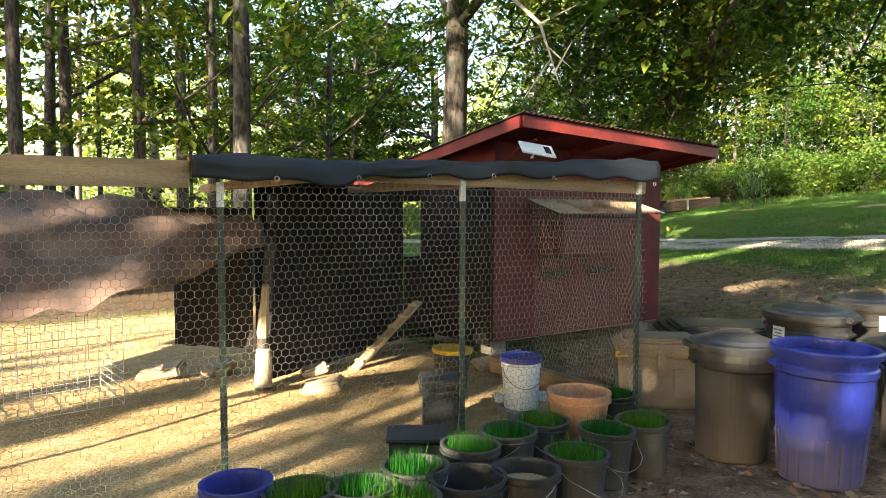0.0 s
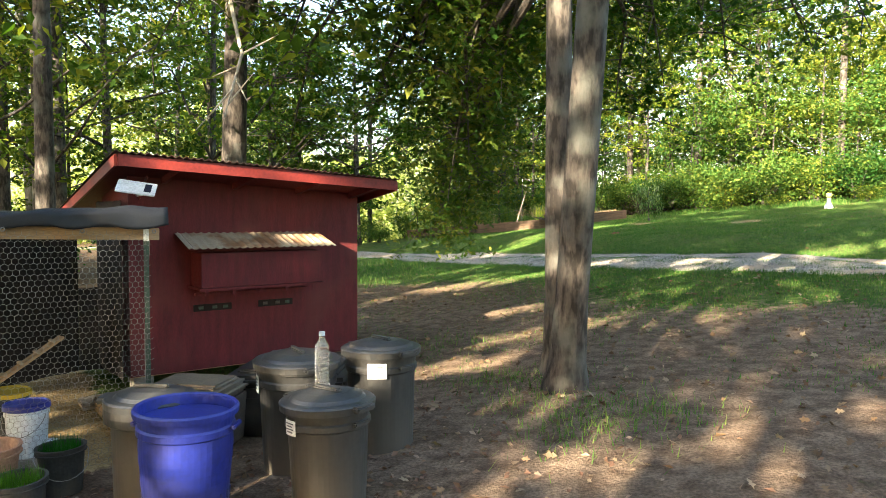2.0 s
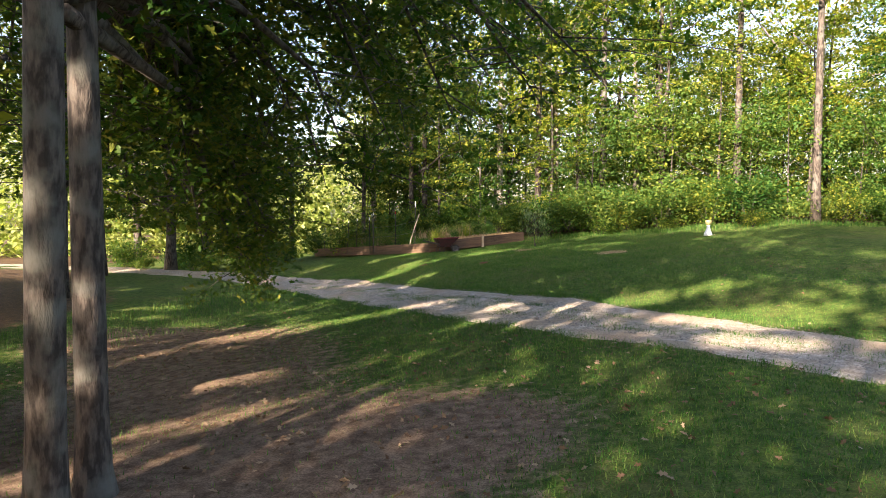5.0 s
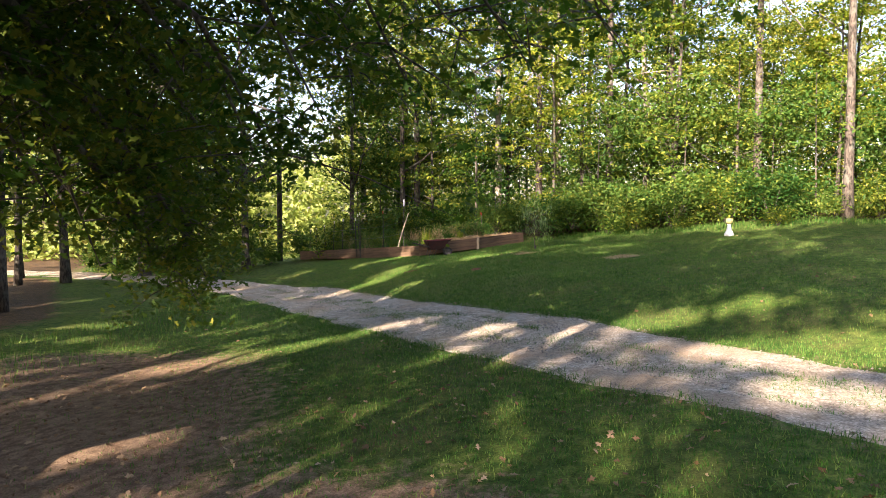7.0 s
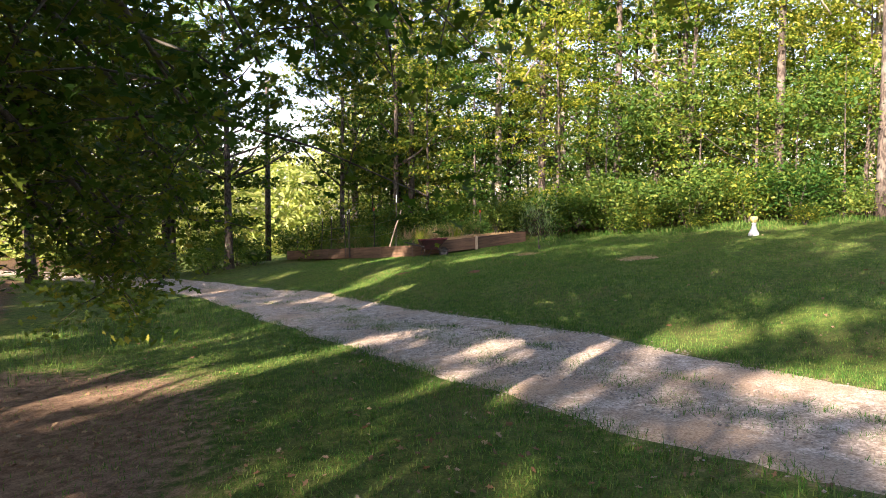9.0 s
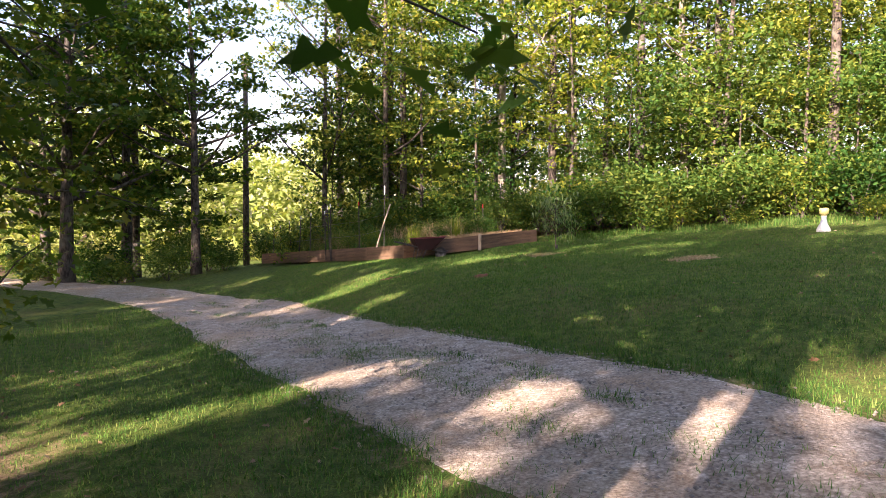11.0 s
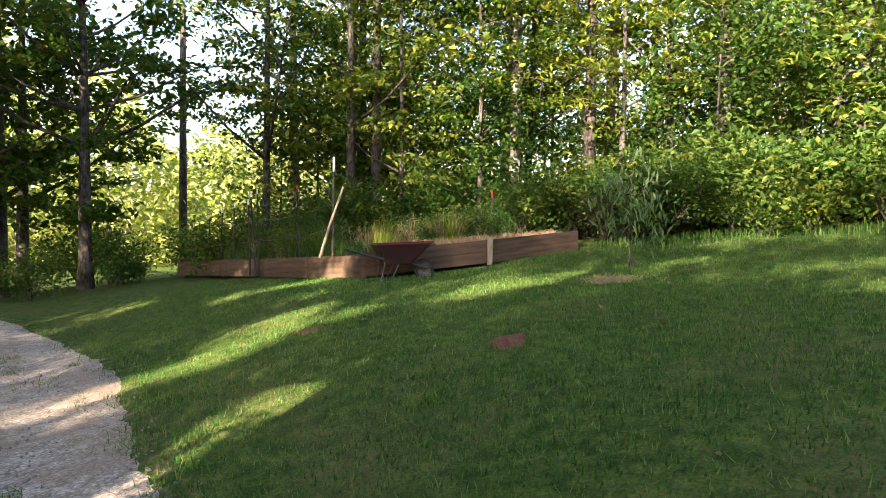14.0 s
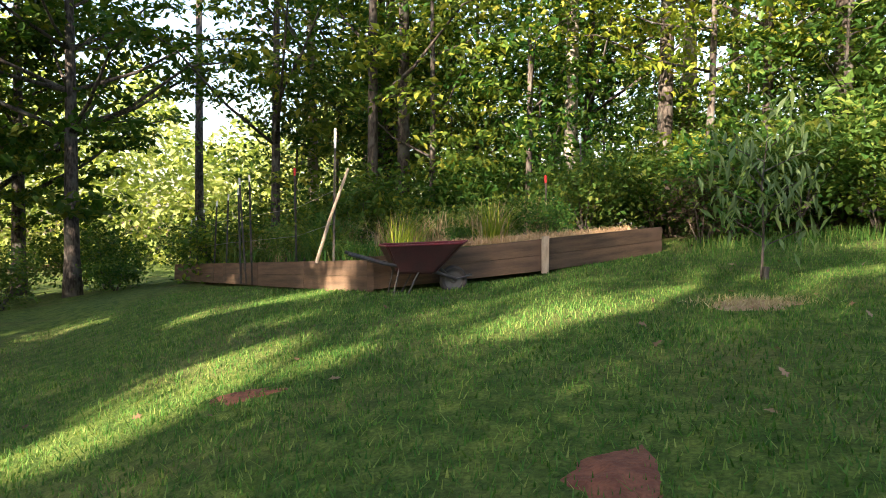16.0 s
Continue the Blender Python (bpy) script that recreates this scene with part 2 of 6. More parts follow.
def ground_material(name, road=False):
    """Soil, grass and litter mixed by the zone weights stored on the sheet, broken up by noise."""
    m = bpy.data.materials.new(name)
    m.use_nodes = True
    t = m.node_tree
    b = t.nodes["Principled BSDF"]
    b.inputs["Roughness"].default_value, b.inputs["Specular IOR Level"].default_value = 0.95, 0.15
    co = t.nodes.new("ShaderNodeTexCoord")

    def noise_node(scale, detail=5.0, rough=0.6):
        n = t.nodes.new("ShaderNodeTexNoise")
        n.inputs["Scale"].default_value, n.inputs["Detail"].default_value, n.inputs["Roughness"].default_value = scale, detail, rough
        t.links.new(co.outputs["Object"], n.inputs["Vector"])
        return n.outputs[0]

    def two(fac, c1, c2, lo=0.35, hi=0.65):
        r = t.nodes.new("ShaderNodeValToRGB")
        r.color_ramp.elements[0].position, r.color_ramp.elements[1].position = lo, hi
        r.color_ramp.elements[0].color, r.color_ramp.elements[1].color = (*c1, 1), (*c2, 1)
        t.links.new(fac, r.inputs[0])
        return r.outputs[0]

    def blend(fac, a, c, kind="MIX"):
        n = t.nodes.new("ShaderNodeMix")
        n.data_type, n.blend_type = "RGBA", kind
        if isinstance(fac, float):
            n.inputs[0].default_value = fac
        else:
            t.links.new(fac, n.inputs[0])
        t.links.new(a, n.inputs[6])
        t.links.new(c, n.inputs[7])
        return n.outputs[2]

    fine, mid, large = noise_node(45), noise_node(6), noise_node(0.7)
    if road:
        col = two(fine, (0.27, 0.24, 0.205), (0.60, 0.555, 0.49), 0.3, 0.7)
        col = blend(0.9, col, two(mid, (0.6, 0.54, 0.46), (1.15, 1.12, 1.08)), "MULTIPLY")
        sp = t.nodes.new("ShaderNodeTexVoronoi")
        sp.inputs["Scale"].default_value = 26.0
        t.links.new(co.outputs["Object"], sp.inputs["Vector"])
        col = blend(0.9, col, two(sp.outputs["Distance"], (1.35, 1.35, 1.35), (0.72, 0.70, 0.68), 0.1, 0.7), "MULTIPLY")
        col = blend(two(large, (0, 0, 0), (0.85, 0.85, 0.85), 0.46, 0.62), col, two(fine, (0.22, 0.16, 0.105), (0.40, 0.31, 0.22)))
    else:
        zone = t.nodes.new("ShaderNodeVertexColor")
        zone.layer_name = "zone"
        sep = t.nodes.new("ShaderNodeSeparateColor")
        t.links.new(zone.outputs[0], sep.inputs[0])
        grass = blend(0.8, two(mid, (0.032, 0.072, 0.010), (0.105, 0.145, 0.028)), two(fine, (0.5, 0.5, 0.45), (1.3, 1.3, 1.2)), "MULTIPLY")
        grass = blend(two(large, (0, 0, 0), (0.5, 0.5, 0.5), 0.5, 0.7), grass, two(fine, (0.10, 0.085, 0.03), (0.16, 0.13, 0.055)))
        soil = blend(0.8, two(mid, (0.10, 0.066, 0.044), (0.23, 0.165, 0.115)), two(fine, (0.5, 0.48, 0.45), (1.3, 1.28, 1.25)), "MULTIPLY")
        straw = blend(0.8, two(mid, (0.36, 0.245, 0.12), (0.50, 0.37, 0.20)), two(fine, (0.55, 0.5, 0.45), (1.25, 1.25, 1.2)), "MULTIPLY")
        litter = blend(0.8, two(mid, (0.06, 0.042, 0.026), (0.13, 0.085, 0.048)), two(fine, (0.4, 0.4, 0.4), (1.4, 1.3, 1.2)), "MULTIPLY")

        def weight(chan):
            a = t.nodes.new("ShaderNodeMath")
            a.operation = "MULTIPLY_ADD"
            a.inputs[1].default_value = 0.9
            t.links.new(mid, a.inputs[0])
            t.links.new(sep.outputs[chan], a.inputs[2])
            r = t.nodes.new("ShaderNodeMapRange")
            r.inputs[1].default_value, r.inputs[2].default_value = 0.85, 1.1
            t.links.new(a.outputs[0], r.inputs[0])
            return r.outputs[0]

        col = blend(weight(0), grass, soil)
        col = blend(weight(1), col, straw)
        col = blend(weight(2), col, litter)
    t.links.new(col, b.inputs["Base Color"])
    bp = t.nodes.new("ShaderNodeBump")
    bp.inputs["Strength"].default_value, bp.inputs["Distance"].default_value = 0.9, 0.03
    t.links.new(fine, bp.inputs["Height"])
    t.links.new(bp.outputs[0], b.inputs["Normal"])
    return m


GROUND = ground_material("lawn_and_soil")
ROAD = ground_material("crushed_gravel", road=True)


# ---- building helpers ----
def finish(ob, bm, material, smooth=False):
    mesh = bpy.data.meshes.new(ob if isinstance(ob, str) else ob.name)
    bm.to_mesh(mesh)
    bm.free()
    for one in material if isinstance(material, (list, tuple)) else [material]:
        mesh.materials.append(one)
    if smooth:
        mesh.shade_smooth()
    return mesh


def part(name, bm, material, parent=None, label="", smooth=False):
    ob = new(name, finish(name, bm, material, smooth))
    if parent:
        ob.parent = parent
    if label:
        ob["label"] = label
    return ob


def thing(name, m, label, category, group="", kind=""):
    ob = new(name)
    ob.empty_display_size = 0.1
    ob.matrix_world = m
    return tagged(ob, label, category, group, kind)


def box(bm, size, m=None, bevel=0.0):
    r = bmesh.ops.create_cube(bm, size=1.0, matrix=(m or Matrix()) @ Matrix.Diagonal((*size, 1)))
    if bevel:
        edges = {e for v in r["verts"] for e in v.link_edges}
        bmesh.ops.bevel(bm, geom=list(edges), offset=bevel, segments=2, affect="EDGES")
    return bm


def plank(size, bevel=0.004):
    return box(bmesh.new(), size, None, bevel)


def lathe(profile, steps=32, bm=None, cx=0.0, cy=0.0):
    """A turned shape from (radius, z) pairs."""
    bm = bm or bmesh.new()
    rings = []
    for r, z in profile:
        rings.append([bm.verts.new((cx + r * math.cos(2 * math.pi * k / steps), cy + r * math.sin(2 * math.pi * k / steps), z)) for k in range(steps)])
    for a, b in zip(rings, rings[1:]):
        for k in range(steps):
            bm.faces.new((a[k], a[(k + 1) % steps], b[(k + 1) % steps], b[k]))
    for ring, flip in ((rings[0], True), (rings[-1], False)):
        if profile[0 if flip else -1][0] > 1e-4:
            bm.faces.new(ring[::-1] if flip else ring)
    return bm


def tube(points, radii, sides=6, bm=None):
    """A tapered tube along points."""
    bm = bm or bmesh.new()
    points = [Vector(p) for p in points]
    rings = []
    for i, p in enumerate(points):
        ahead = (points[min(i + 1, len(points) - 1)] - points[max(i - 1, 0)]).normalized()
        side = ahead.cross(Vector((0, 0, 1)) if abs(ahead.z) < 0.9 else Vector((1, 0, 0))).normalized()
        up = side.cross(ahead)
        r = radii[i] if isinstance(radii, (list, tuple)) else radii
        rings.append([bm.verts.new(p + r * (math.cos(2 * math.pi * k / sides) * side + math.sin(2 * math.pi * k / sides) * up)) for k in range(sides)])
    for a, b in zip(rings, rings[1:]):
        for k in range(sides):
            bm.faces.new((a[k], a[(k + 1) % sides], b[(k + 1) % sides], b[k]))
    bm.faces.new(rings[0][::-1])
    bm.faces.new(rings[-1])
    return bm


def mesh_of(name, verts, faces, material, smooth=False):
    mesh = bpy.data.meshes.new(name)
    mesh.from_pydata(verts, [], faces)
    for one in material if isinstance(material, (list, tuple)) else [material]:
        mesh.materials.append(one)
    if smooth:
        mesh.shade_smooth()
    return mesh


RNG = np.random.default_rng(7)


def leaf_mesh(name, centres, size, material, droop=0.3, lobed=False, rng=RNG, spread=0.45, wide=0.28):
    """Small folded leaves, one at each centre, with random turn and size."""
    n = len(centres)
    yaw, tilt, rollv = rng.uniform(0, 2 * np.pi, n), rng.normal(-droop, spread, n), rng.normal(0, 0.6, n)
    s = size * rng.uniform(0.65, 1.35, n)
    ax = np.stack([np.cos(yaw) * np.cos(tilt), np.sin(yaw) * np.cos(tilt), np.sin(tilt)], 1)
    sd = np.stack([-np.sin(yaw), np.cos(yaw), 0 * yaw], 1)
    up = np.cross(ax, sd)
    sd, up = sd * np.cos(rollv)[:, None] + up * np.sin(rollv)[:, None], up * np.cos(rollv)[:, None] - sd * np.sin(rollv)[:, None]
    if lobed:
        outline = [(-0.5, 0, 0), (-0.18, 0.22, 0.04), (-0.08, 0.1, 0.02), (0.16, 0.34, 0.06), (0.22, 0.12, 0.02), (0.5, 0, -0.06), (0.22, -0.12, 0.02), (0.16, -0.34, 0.06), (-0.08, -0.1, 0.02), (-0.18, -0.22, 0.04)]
        tris = [(0, 2, 1), (0, 8, 2), (0, 9, 8), (2, 4, 3), (2, 8, 4), (8, 6, 4), (8, 7, 6), (4, 6, 5)]
    else:
        outline = [(-0.5, 0, 0), (-0.06, wide, 0.07), (0.5, 0, -0.05), (-0.06, -wide, 0.07)]
        tris = [(0, 1, 2), (0, 2, 3)]
    o = np.array(outline)
    v = centres[:, None] + s[:, None, None] * (o[None, :, 0, None] * ax[:, None] + o[None, :, 1, None] * sd[:, None] + o[None, :, 2, None] * up[:, None])
    f = (np.array(tris)[None] + (np.arange(n) * len(o))[:, None, None]).reshape(-1, 3)
    return mesh_of(name, v.reshape(-1, 3).tolist(), f.tolist(), material)


def blades(name, roots, height, width, material, lean=0.35, rng=RNG, bent=False):
    """Grass blades: one bent sliver at each root."""
    n = len(roots)
    yaw = rng.uniform(0, 2 * np.pi, n)
    h = height * rng.uniform(0.5, 1.3, n)
    w = width * rng.uniform(0.6, 1.3, n)
    d = np.stack([np.cos(yaw), np.sin(yaw), 0 * yaw], 1)
    p = np.stack([-np.sin(yaw), np.cos(yaw), 0 * yaw], 1)
    l = np.abs(rng.normal(0, lean, n)) * h
    z = np.array([0, 0, 1.0])
    a, b = roots - p * w[:, None] / 2, roots + p * w[:, None] / 2
    e = roots + d * l[:, None] + z * h[:, None]
    if bent:
        m = roots + d * (l * 0.35)[:, None] + z * (h * 0.6)[:, None]
        v = np.stack([a, b, m - p * w[:, None] * 0.4, m + p * w[:, None] * 0.4, e], 1)
        tris = [(0, 1, 3), (0, 3, 2), (2, 3, 4)]
    else:
        v, tris = np.stack([a, b, e], 1), [(0, 1, 2)]
    f = (np.array(tris)[None] + (np.arange(n) * v.shape[1])[:, None, None]).reshape(-1, 3)
    v = v.reshape(-1, 3)
    return mesh_of(name, v.tolist(), f.tolist(), material)


# ---- the lie of the land ----
ROAD_LINE = [(40, 4), (20, 9.5), (10, 12.8), (5.2, 14.9), (1.6, 17.9), (-2.1, 21.8), (-5.75, 25.5), (-9.6, 29.6), (-14.5, 33.2), (-21, 36.3), (-32, 39.5), (-60, 44)]
ROAD_HALF = 1.6


def road_samples(step=0.25):
    """Points along the road's middle, rounded at the bends."""
    pts = [Vector(p) for p in ROAD_LINE]
    out = []
    for i in range(len(pts) - 1):
        a, b, c, d = pts[max(i - 1, 0)], pts[i], pts[i + 1], pts[min(i + 2, len(pts) - 1)]
        for k in range(n := max(2, int((c - b).length / step))):
            t = k / n
            out.append(0.5 * (2 * b + (c - a) * t + (2 * a - 5 * b + 4 * c - d) * t * t + (3 * b - a - 3 * c + d) * t ** 3))
    return out


ROAD_PTS = road_samples()
ROAD_XY = np.array([(p.x, p.y) for p in ROAD_PTS])
ROAD_TAN = np.gradient(ROAD_XY, axis=0)
ROAD_TAN /= np.linalg.norm(ROAD_TAN, axis=1)[:, None]


def road_side(x, y):
    """Signed distance from the road's middle, positive on the far (lawn) side."""
    x, y = np.asarray(x, float), np.asarray(y, float)
    best, sign = np.full(x.shape, 1e9), np.zeros(x.shape)
    for (px, py), (tx, ty) in zip(ROAD_XY[::4], ROAD_TAN[::4]):
        d = np.hypot(x - px, y - py)
        near = d < best
        best = np.where(near, d, best)
        sign = np.where(near, np.sign(tx * (y - py) - ty * (x - px)), sign)
    return -best * sign


def soft(x, lo, hi):
    t = np.clip((x - lo) / (hi - lo), 0, 1)
    return t * t * (3 - 2 * t)


def land(x, y, side=None):
    """Height of the ground: the yard, a rise to the road, and the lawn sloping up beyond it."""
    x, y = np.asarray(x, float), np.asarray(y, float)
    side = road_side(x, y) if side is None else side
    s = (x + 4.6 + 0.25 * (y - 8)) / 9
    near = 0.95 * np.where(s < 0, 0, np.where(s > 1, 1, s)) - 0.02 * np.clip(-x - 9, 0, 60)
    lawn = 1.25 + 0.09 * np.clip(x + 5, -22, 14) + 0.05 * np.clip(y - 34, -16, 10)
    lawn = lawn - 0.045 * np.clip(-6 - x, 0, 16) * soft(y, 24, 32)
    z = near + (lawn - near) * soft(side, 0.9, 4.5)
    bumps = 0.03 * np.sin(x * 1.3 + 0.5 * y) * np.sin(y * 0.9 - 0.3 * x) + 0.015 * np.sin(2.9 * x + 1.7) * np.sin(3.3 * y)
    flat = soft(np.hypot(x + 5, y - 7), 2.0, 6.0)
    return z + bumps * flat


def on_land(x, y):
    return float(land(np.array([x]), np.array([y]))[0])


def bare_weight(x, y):
    """How bare the soil is: 1 on the trodden yard and under the oak's drip line, 0 on the lawn."""
    spots = [(-1.5, 8.5, 3.2, 3.6), (-4.5, 5.5, 2.6, 3.0), (-4.6, 13.6, 2.9, 3.6), (-7.8, 17.6, 3.4, 2.4)]
    b = sum(np.exp(-(((x - cx) / rx) ** 2 + ((y - cy) / ry) ** 2)) for cx, cy, rx, ry in spots)
    return np.clip(b + 0.7 * np.exp(-(((x - 0.5) / 1.6) ** 2 + ((y - 11.5) / 1.6) ** 2)), 0, 1)


def axis(lo, hi, fine_lo, fine_hi, step):
    mid = np.arange(fine_lo, fine_hi + 1e-6, step)
    a, b = [fine_lo], [fine_hi]
    d = step
    while a[-1] > lo:
        d *= 1.35
        a.append(a[-1] - d)
    d = step
    while b[-1] < hi:
        d *= 1.35
        b.append(b[-1] + d)
    return np.concatenate([a[:0:-1], mid, b[1:]])


XS, YS = axis(-400, 400, -24, 14, 0.25), axis(-400, 600, -2, 46, 0.25)
GX, GY = np.meshgrid(XS, YS)
SIDE = road_side(GX, GY)
GZ = land(GX, GY, SIDE)
nx, ny = len(XS), len(YS)
idx = np.arange(nx * ny).reshape(ny, nx)
quads = np.stack([idx[:-1, :-1], idx[:-1, 1:], idx[1:, 1:], idx[1:, :-1]], -1).reshape(-1, 4)
ground_mesh = mesh_of("ground", np.stack([GX, GY, GZ], -1).reshape(-1, 3).tolist(), quads.tolist(), GROUND, True)
bare = bare_weight(GX, GY) + 0.45 * np.exp(-((np.abs(SIDE) - 1.5) / 0.5) ** 2)
yard_u, yard_v = (GX + 7.17) * 0.67 + (GY - 4.55) * 0.742, -(GX + 7.17) * 0.742 + (GY - 4.55) * 0.67
yard = soft(yard_v, -0.25, 0.1) * (1 - soft(yard_u, 2.6, 3.2)) * (1 - soft(yard_v, 6, 9))
wood_floor = np.maximum(soft(GY + 0.35 * np.abs(GX + 4), 41, 45) * soft(GX, -15, -12), soft(-GX - 0.25 * GY - 0.7 * np.clip(GY - 24, 0, 20), 6.5, 10) * (1 - yard)) * soft(np.abs(SIDE), 1.5, 3.0)
attr = ground_mesh.color_attributes.new("zone", "FLOAT_COLOR", "POINT")
attr.data.foreach_set("color", np.stack([np.clip(bare, 0, 1), yard, wood_floor, np.ones_like(GX)], -1).ravel())
tagged(new("ground", ground_mesh), "mown green lawn with bare brown soil patches", "ground", kind="structure")

across = np.linspace(-1, 1, 15)
rv, rf = [], []
for i, (p, tan) in enumerate(zip(ROAD_XY, ROAD_TAN)):
    wob = 0.16 * noise.noise((i * 0.13, 0, 3)) + 0.12 * noise.noise((i * 0.6, 5, 3))
    wob2 = 0.16 * noise.noise((i * 0.13, 9, 3)) + 0.12 * noise.noise((i * 0.6, 15, 3))
    for a in across:
        off = a * (ROAD_HALF + (wob if a < 0 else wob2))
        rv.append((p[0] + tan[1] * off, p[1] - tan[0] * off, a))
rv = np.array(rv)
rz = land(rv[:, 0], rv[:, 1]) + 0.028 * (1 - rv[:, 2] ** 6) - 0.012 + 0.012 * np.cos(rv[:, 2] * 9)
k = len(across)
rf = [(i * k + j, i * k + j + 1, (i + 1) * k + j + 1, (i + 1) * k + j) for i in range(len(ROAD_XY) - 1) for j in range(k - 1)]
road = new("road", mesh_of("road", np.stack([rv[:, 0], rv[:, 1], rz], 1).tolist(), [f[::-1] for f in rf], ROAD, True))
tagged(road, "pale crushed gravel drive with worn tracks", "road", kind="structure")

# ---- gaps cut in the canopy for sun patches ----
# low-sun patches on the ground, leaves in the way left out: from, to, half width
FLECKS_LAWN = [(-6.9, 29.3, -5.9, 30.2, 0.30), (-5.9, 30.1, -5.0, 30.5, 0.2), (-6.8, 30.6, -5.7, 31.2, 0.18), (-3.8, 31.2, -3.05, 32.3, 0.24), (-8.6, 33.9, -7.2, 35.1, 0.30),
               (-13.4, 35.9, -10.5, 35.6, 0.22), (-0.8, 33.5, -0.4, 33.7, 0.16), (-2.6, 33.1, -2.2, 33.3, 0.14), (-0.2, 24.9, 0.4, 25.3, 0.22), (0.0, 23.1, 0.2, 23.4, 0.14),
               (0.3, 21.8, 0.9, 22.2, 0.28), (1.3, 21.9, 1.8, 22.4, 0.2), (2.2, 19.5, 4.1, 19.8, 0.34), (2.3, 28.4, 2.9, 28.6, 0.16), (-11.5, 38.3, -10.9, 38.8, 0.2)]
FLECKS_DRIVE = [(3.2, 17.4, 4.9, 16.9, 0.42), (3.6, 15.6, 4.7, 15.5, 0.3), (-2.7, 21.2, -2.1, 21.6, 0.25), (-0.6, 19.7, 0.0, 20.1, 0.2), (-4.9, 25.6, -4.4, 27.3, 0.25),
                (-7.5, 28.2, -6.6, 28.6, 0.16), (0.9, 18.7, 1.5, 18.9, 0.15), (-1.4, 22.6, -0.6, 23.0, 0.15)]
FLECKS_YARD = [(-6.3, 18.1, -4.4, 19.3, 0.45), (-3.9, 19.9, -3.1, 20.7, 0.25), (-12.4, 22.6, -10.9, 22.7, 0.25), (-11.4, 20.3, -10.2, 20.7, 0.22), (-4.2, 14.2, -3.5, 14.7, 0.22),
               (-4.1, 9.6, -3.3, 10.2, 0.15), (-3.8, 11.3, -3.0, 11.8, 0.2), (-4.1, 13.6, -3.2, 14.0, 0.2), (-2.7, 11.9, -2.2, 12.3, 0.16), (-9.6, 15.8, -8.4, 16.4, 0.25), (-8.9, 19.6, -8.0, 19.9, 0.16),
               (-15.0, 8.0, -12.0, 12.0, 1.6), (-2.0, 6.9, -1.5, 7.1, 0.15)]
FLECKS_YARD += [(-7.5 - 1.12 * k, 4.4 + 0.15 * k, -6.75 - 1.0 * k, 6.9 + 0.6 * k, (0.25, 0.34, 0.2, 0.3, 0.36, 0.24)[k]) for k in range(6)]


def sunlit(p):
    """Whether the sun's ray through each point comes down on one of the open stretches."""
    ahead = np.array(SUN_DIR)
    g = p + ahead * ((p[:, 2:] - 0.5) / -ahead[2])
    g = p + ahead * ((p[:, 2:] - land(g[:, 0], g[:, 1])[:, None]) / -ahead[2])
    x, y = g[:, 0], g[:, 1]
    wob = 0.12 * np.sin(3.1 * x + 1.3 * y) + 0.1 * np.sin(2.3 * y - 4.7 * x + 1)
    out = np.zeros(len(p), bool)
    for ax, ay, bx_, by_, w in FLECKS_LAWN + FLECKS_DRIVE + FLECKS_YARD:
        dx, dy = bx_ - ax, by_ - ay
        t = np.clip(((x - ax) * dx + (y - ay) * dy) / (dx * dx + dy * dy), 0, 1)
        out |= np.hypot(x - ax - t * dx, y - ay - t * dy) < 1.15 * w * (1 + wob) + 0.16
    return out


# ---- trees ----
def trunk_mesh(name, height, radius, lean, seed, limbs, material, fork=False, base=None):
    """A tapered, slightly bent trunk with tapering limbs; returns the mesh and the limb ends."""
    rr = random.Random(seed)
    bm = bmesh.new()
    n = 12
    pts, radii = [], []
    bx, by = rr.uniform(-1, 1), rr.uniform(-1, 1)
    for i in range(n + 1):
        t = i / n
        bend = 0.25 * math.sin(t * 3.1 + bx) * t
        pts.append((lean[0] * t * height + bend * bx, lean[1] * t * height + bend * by, t * height - (0.15 if i == 0 else 0)))
        radii.append(radius * ((1.35 if i == 0 else 1.0) * (1 - 0.8 * t) + 0.02))
    tube(pts, radii, 9, bm)
    ends = []
    for k in range(limbs):
        t = rr.uniform(base or 0.35, 0.95)
        p = Vector(pts[int(t * n)])
        yaw = rr.uniform(0, 6.283)
        ln = height * (1.05 - t) * rr.uniform(0.35, 0.6) + 0.6
        d = Vector((math.cos(yaw), math.sin(yaw), rr.uniform(0.15, 0.7)))
        q = [p, p + d * ln * 0.35, p + d * ln * 0.7 + Vector((0, 0, ln * 0.08)), p + d * ln]
        r0 = radius * (1 - 0.8 * t) * 0.5
        tube(q, [r0, r0 * 0.7, r0 * 0.45, r0 * 0.2], 5, bm)
        ends += [q[2], q[3]]
    return finish(name, bm, material, True), ends


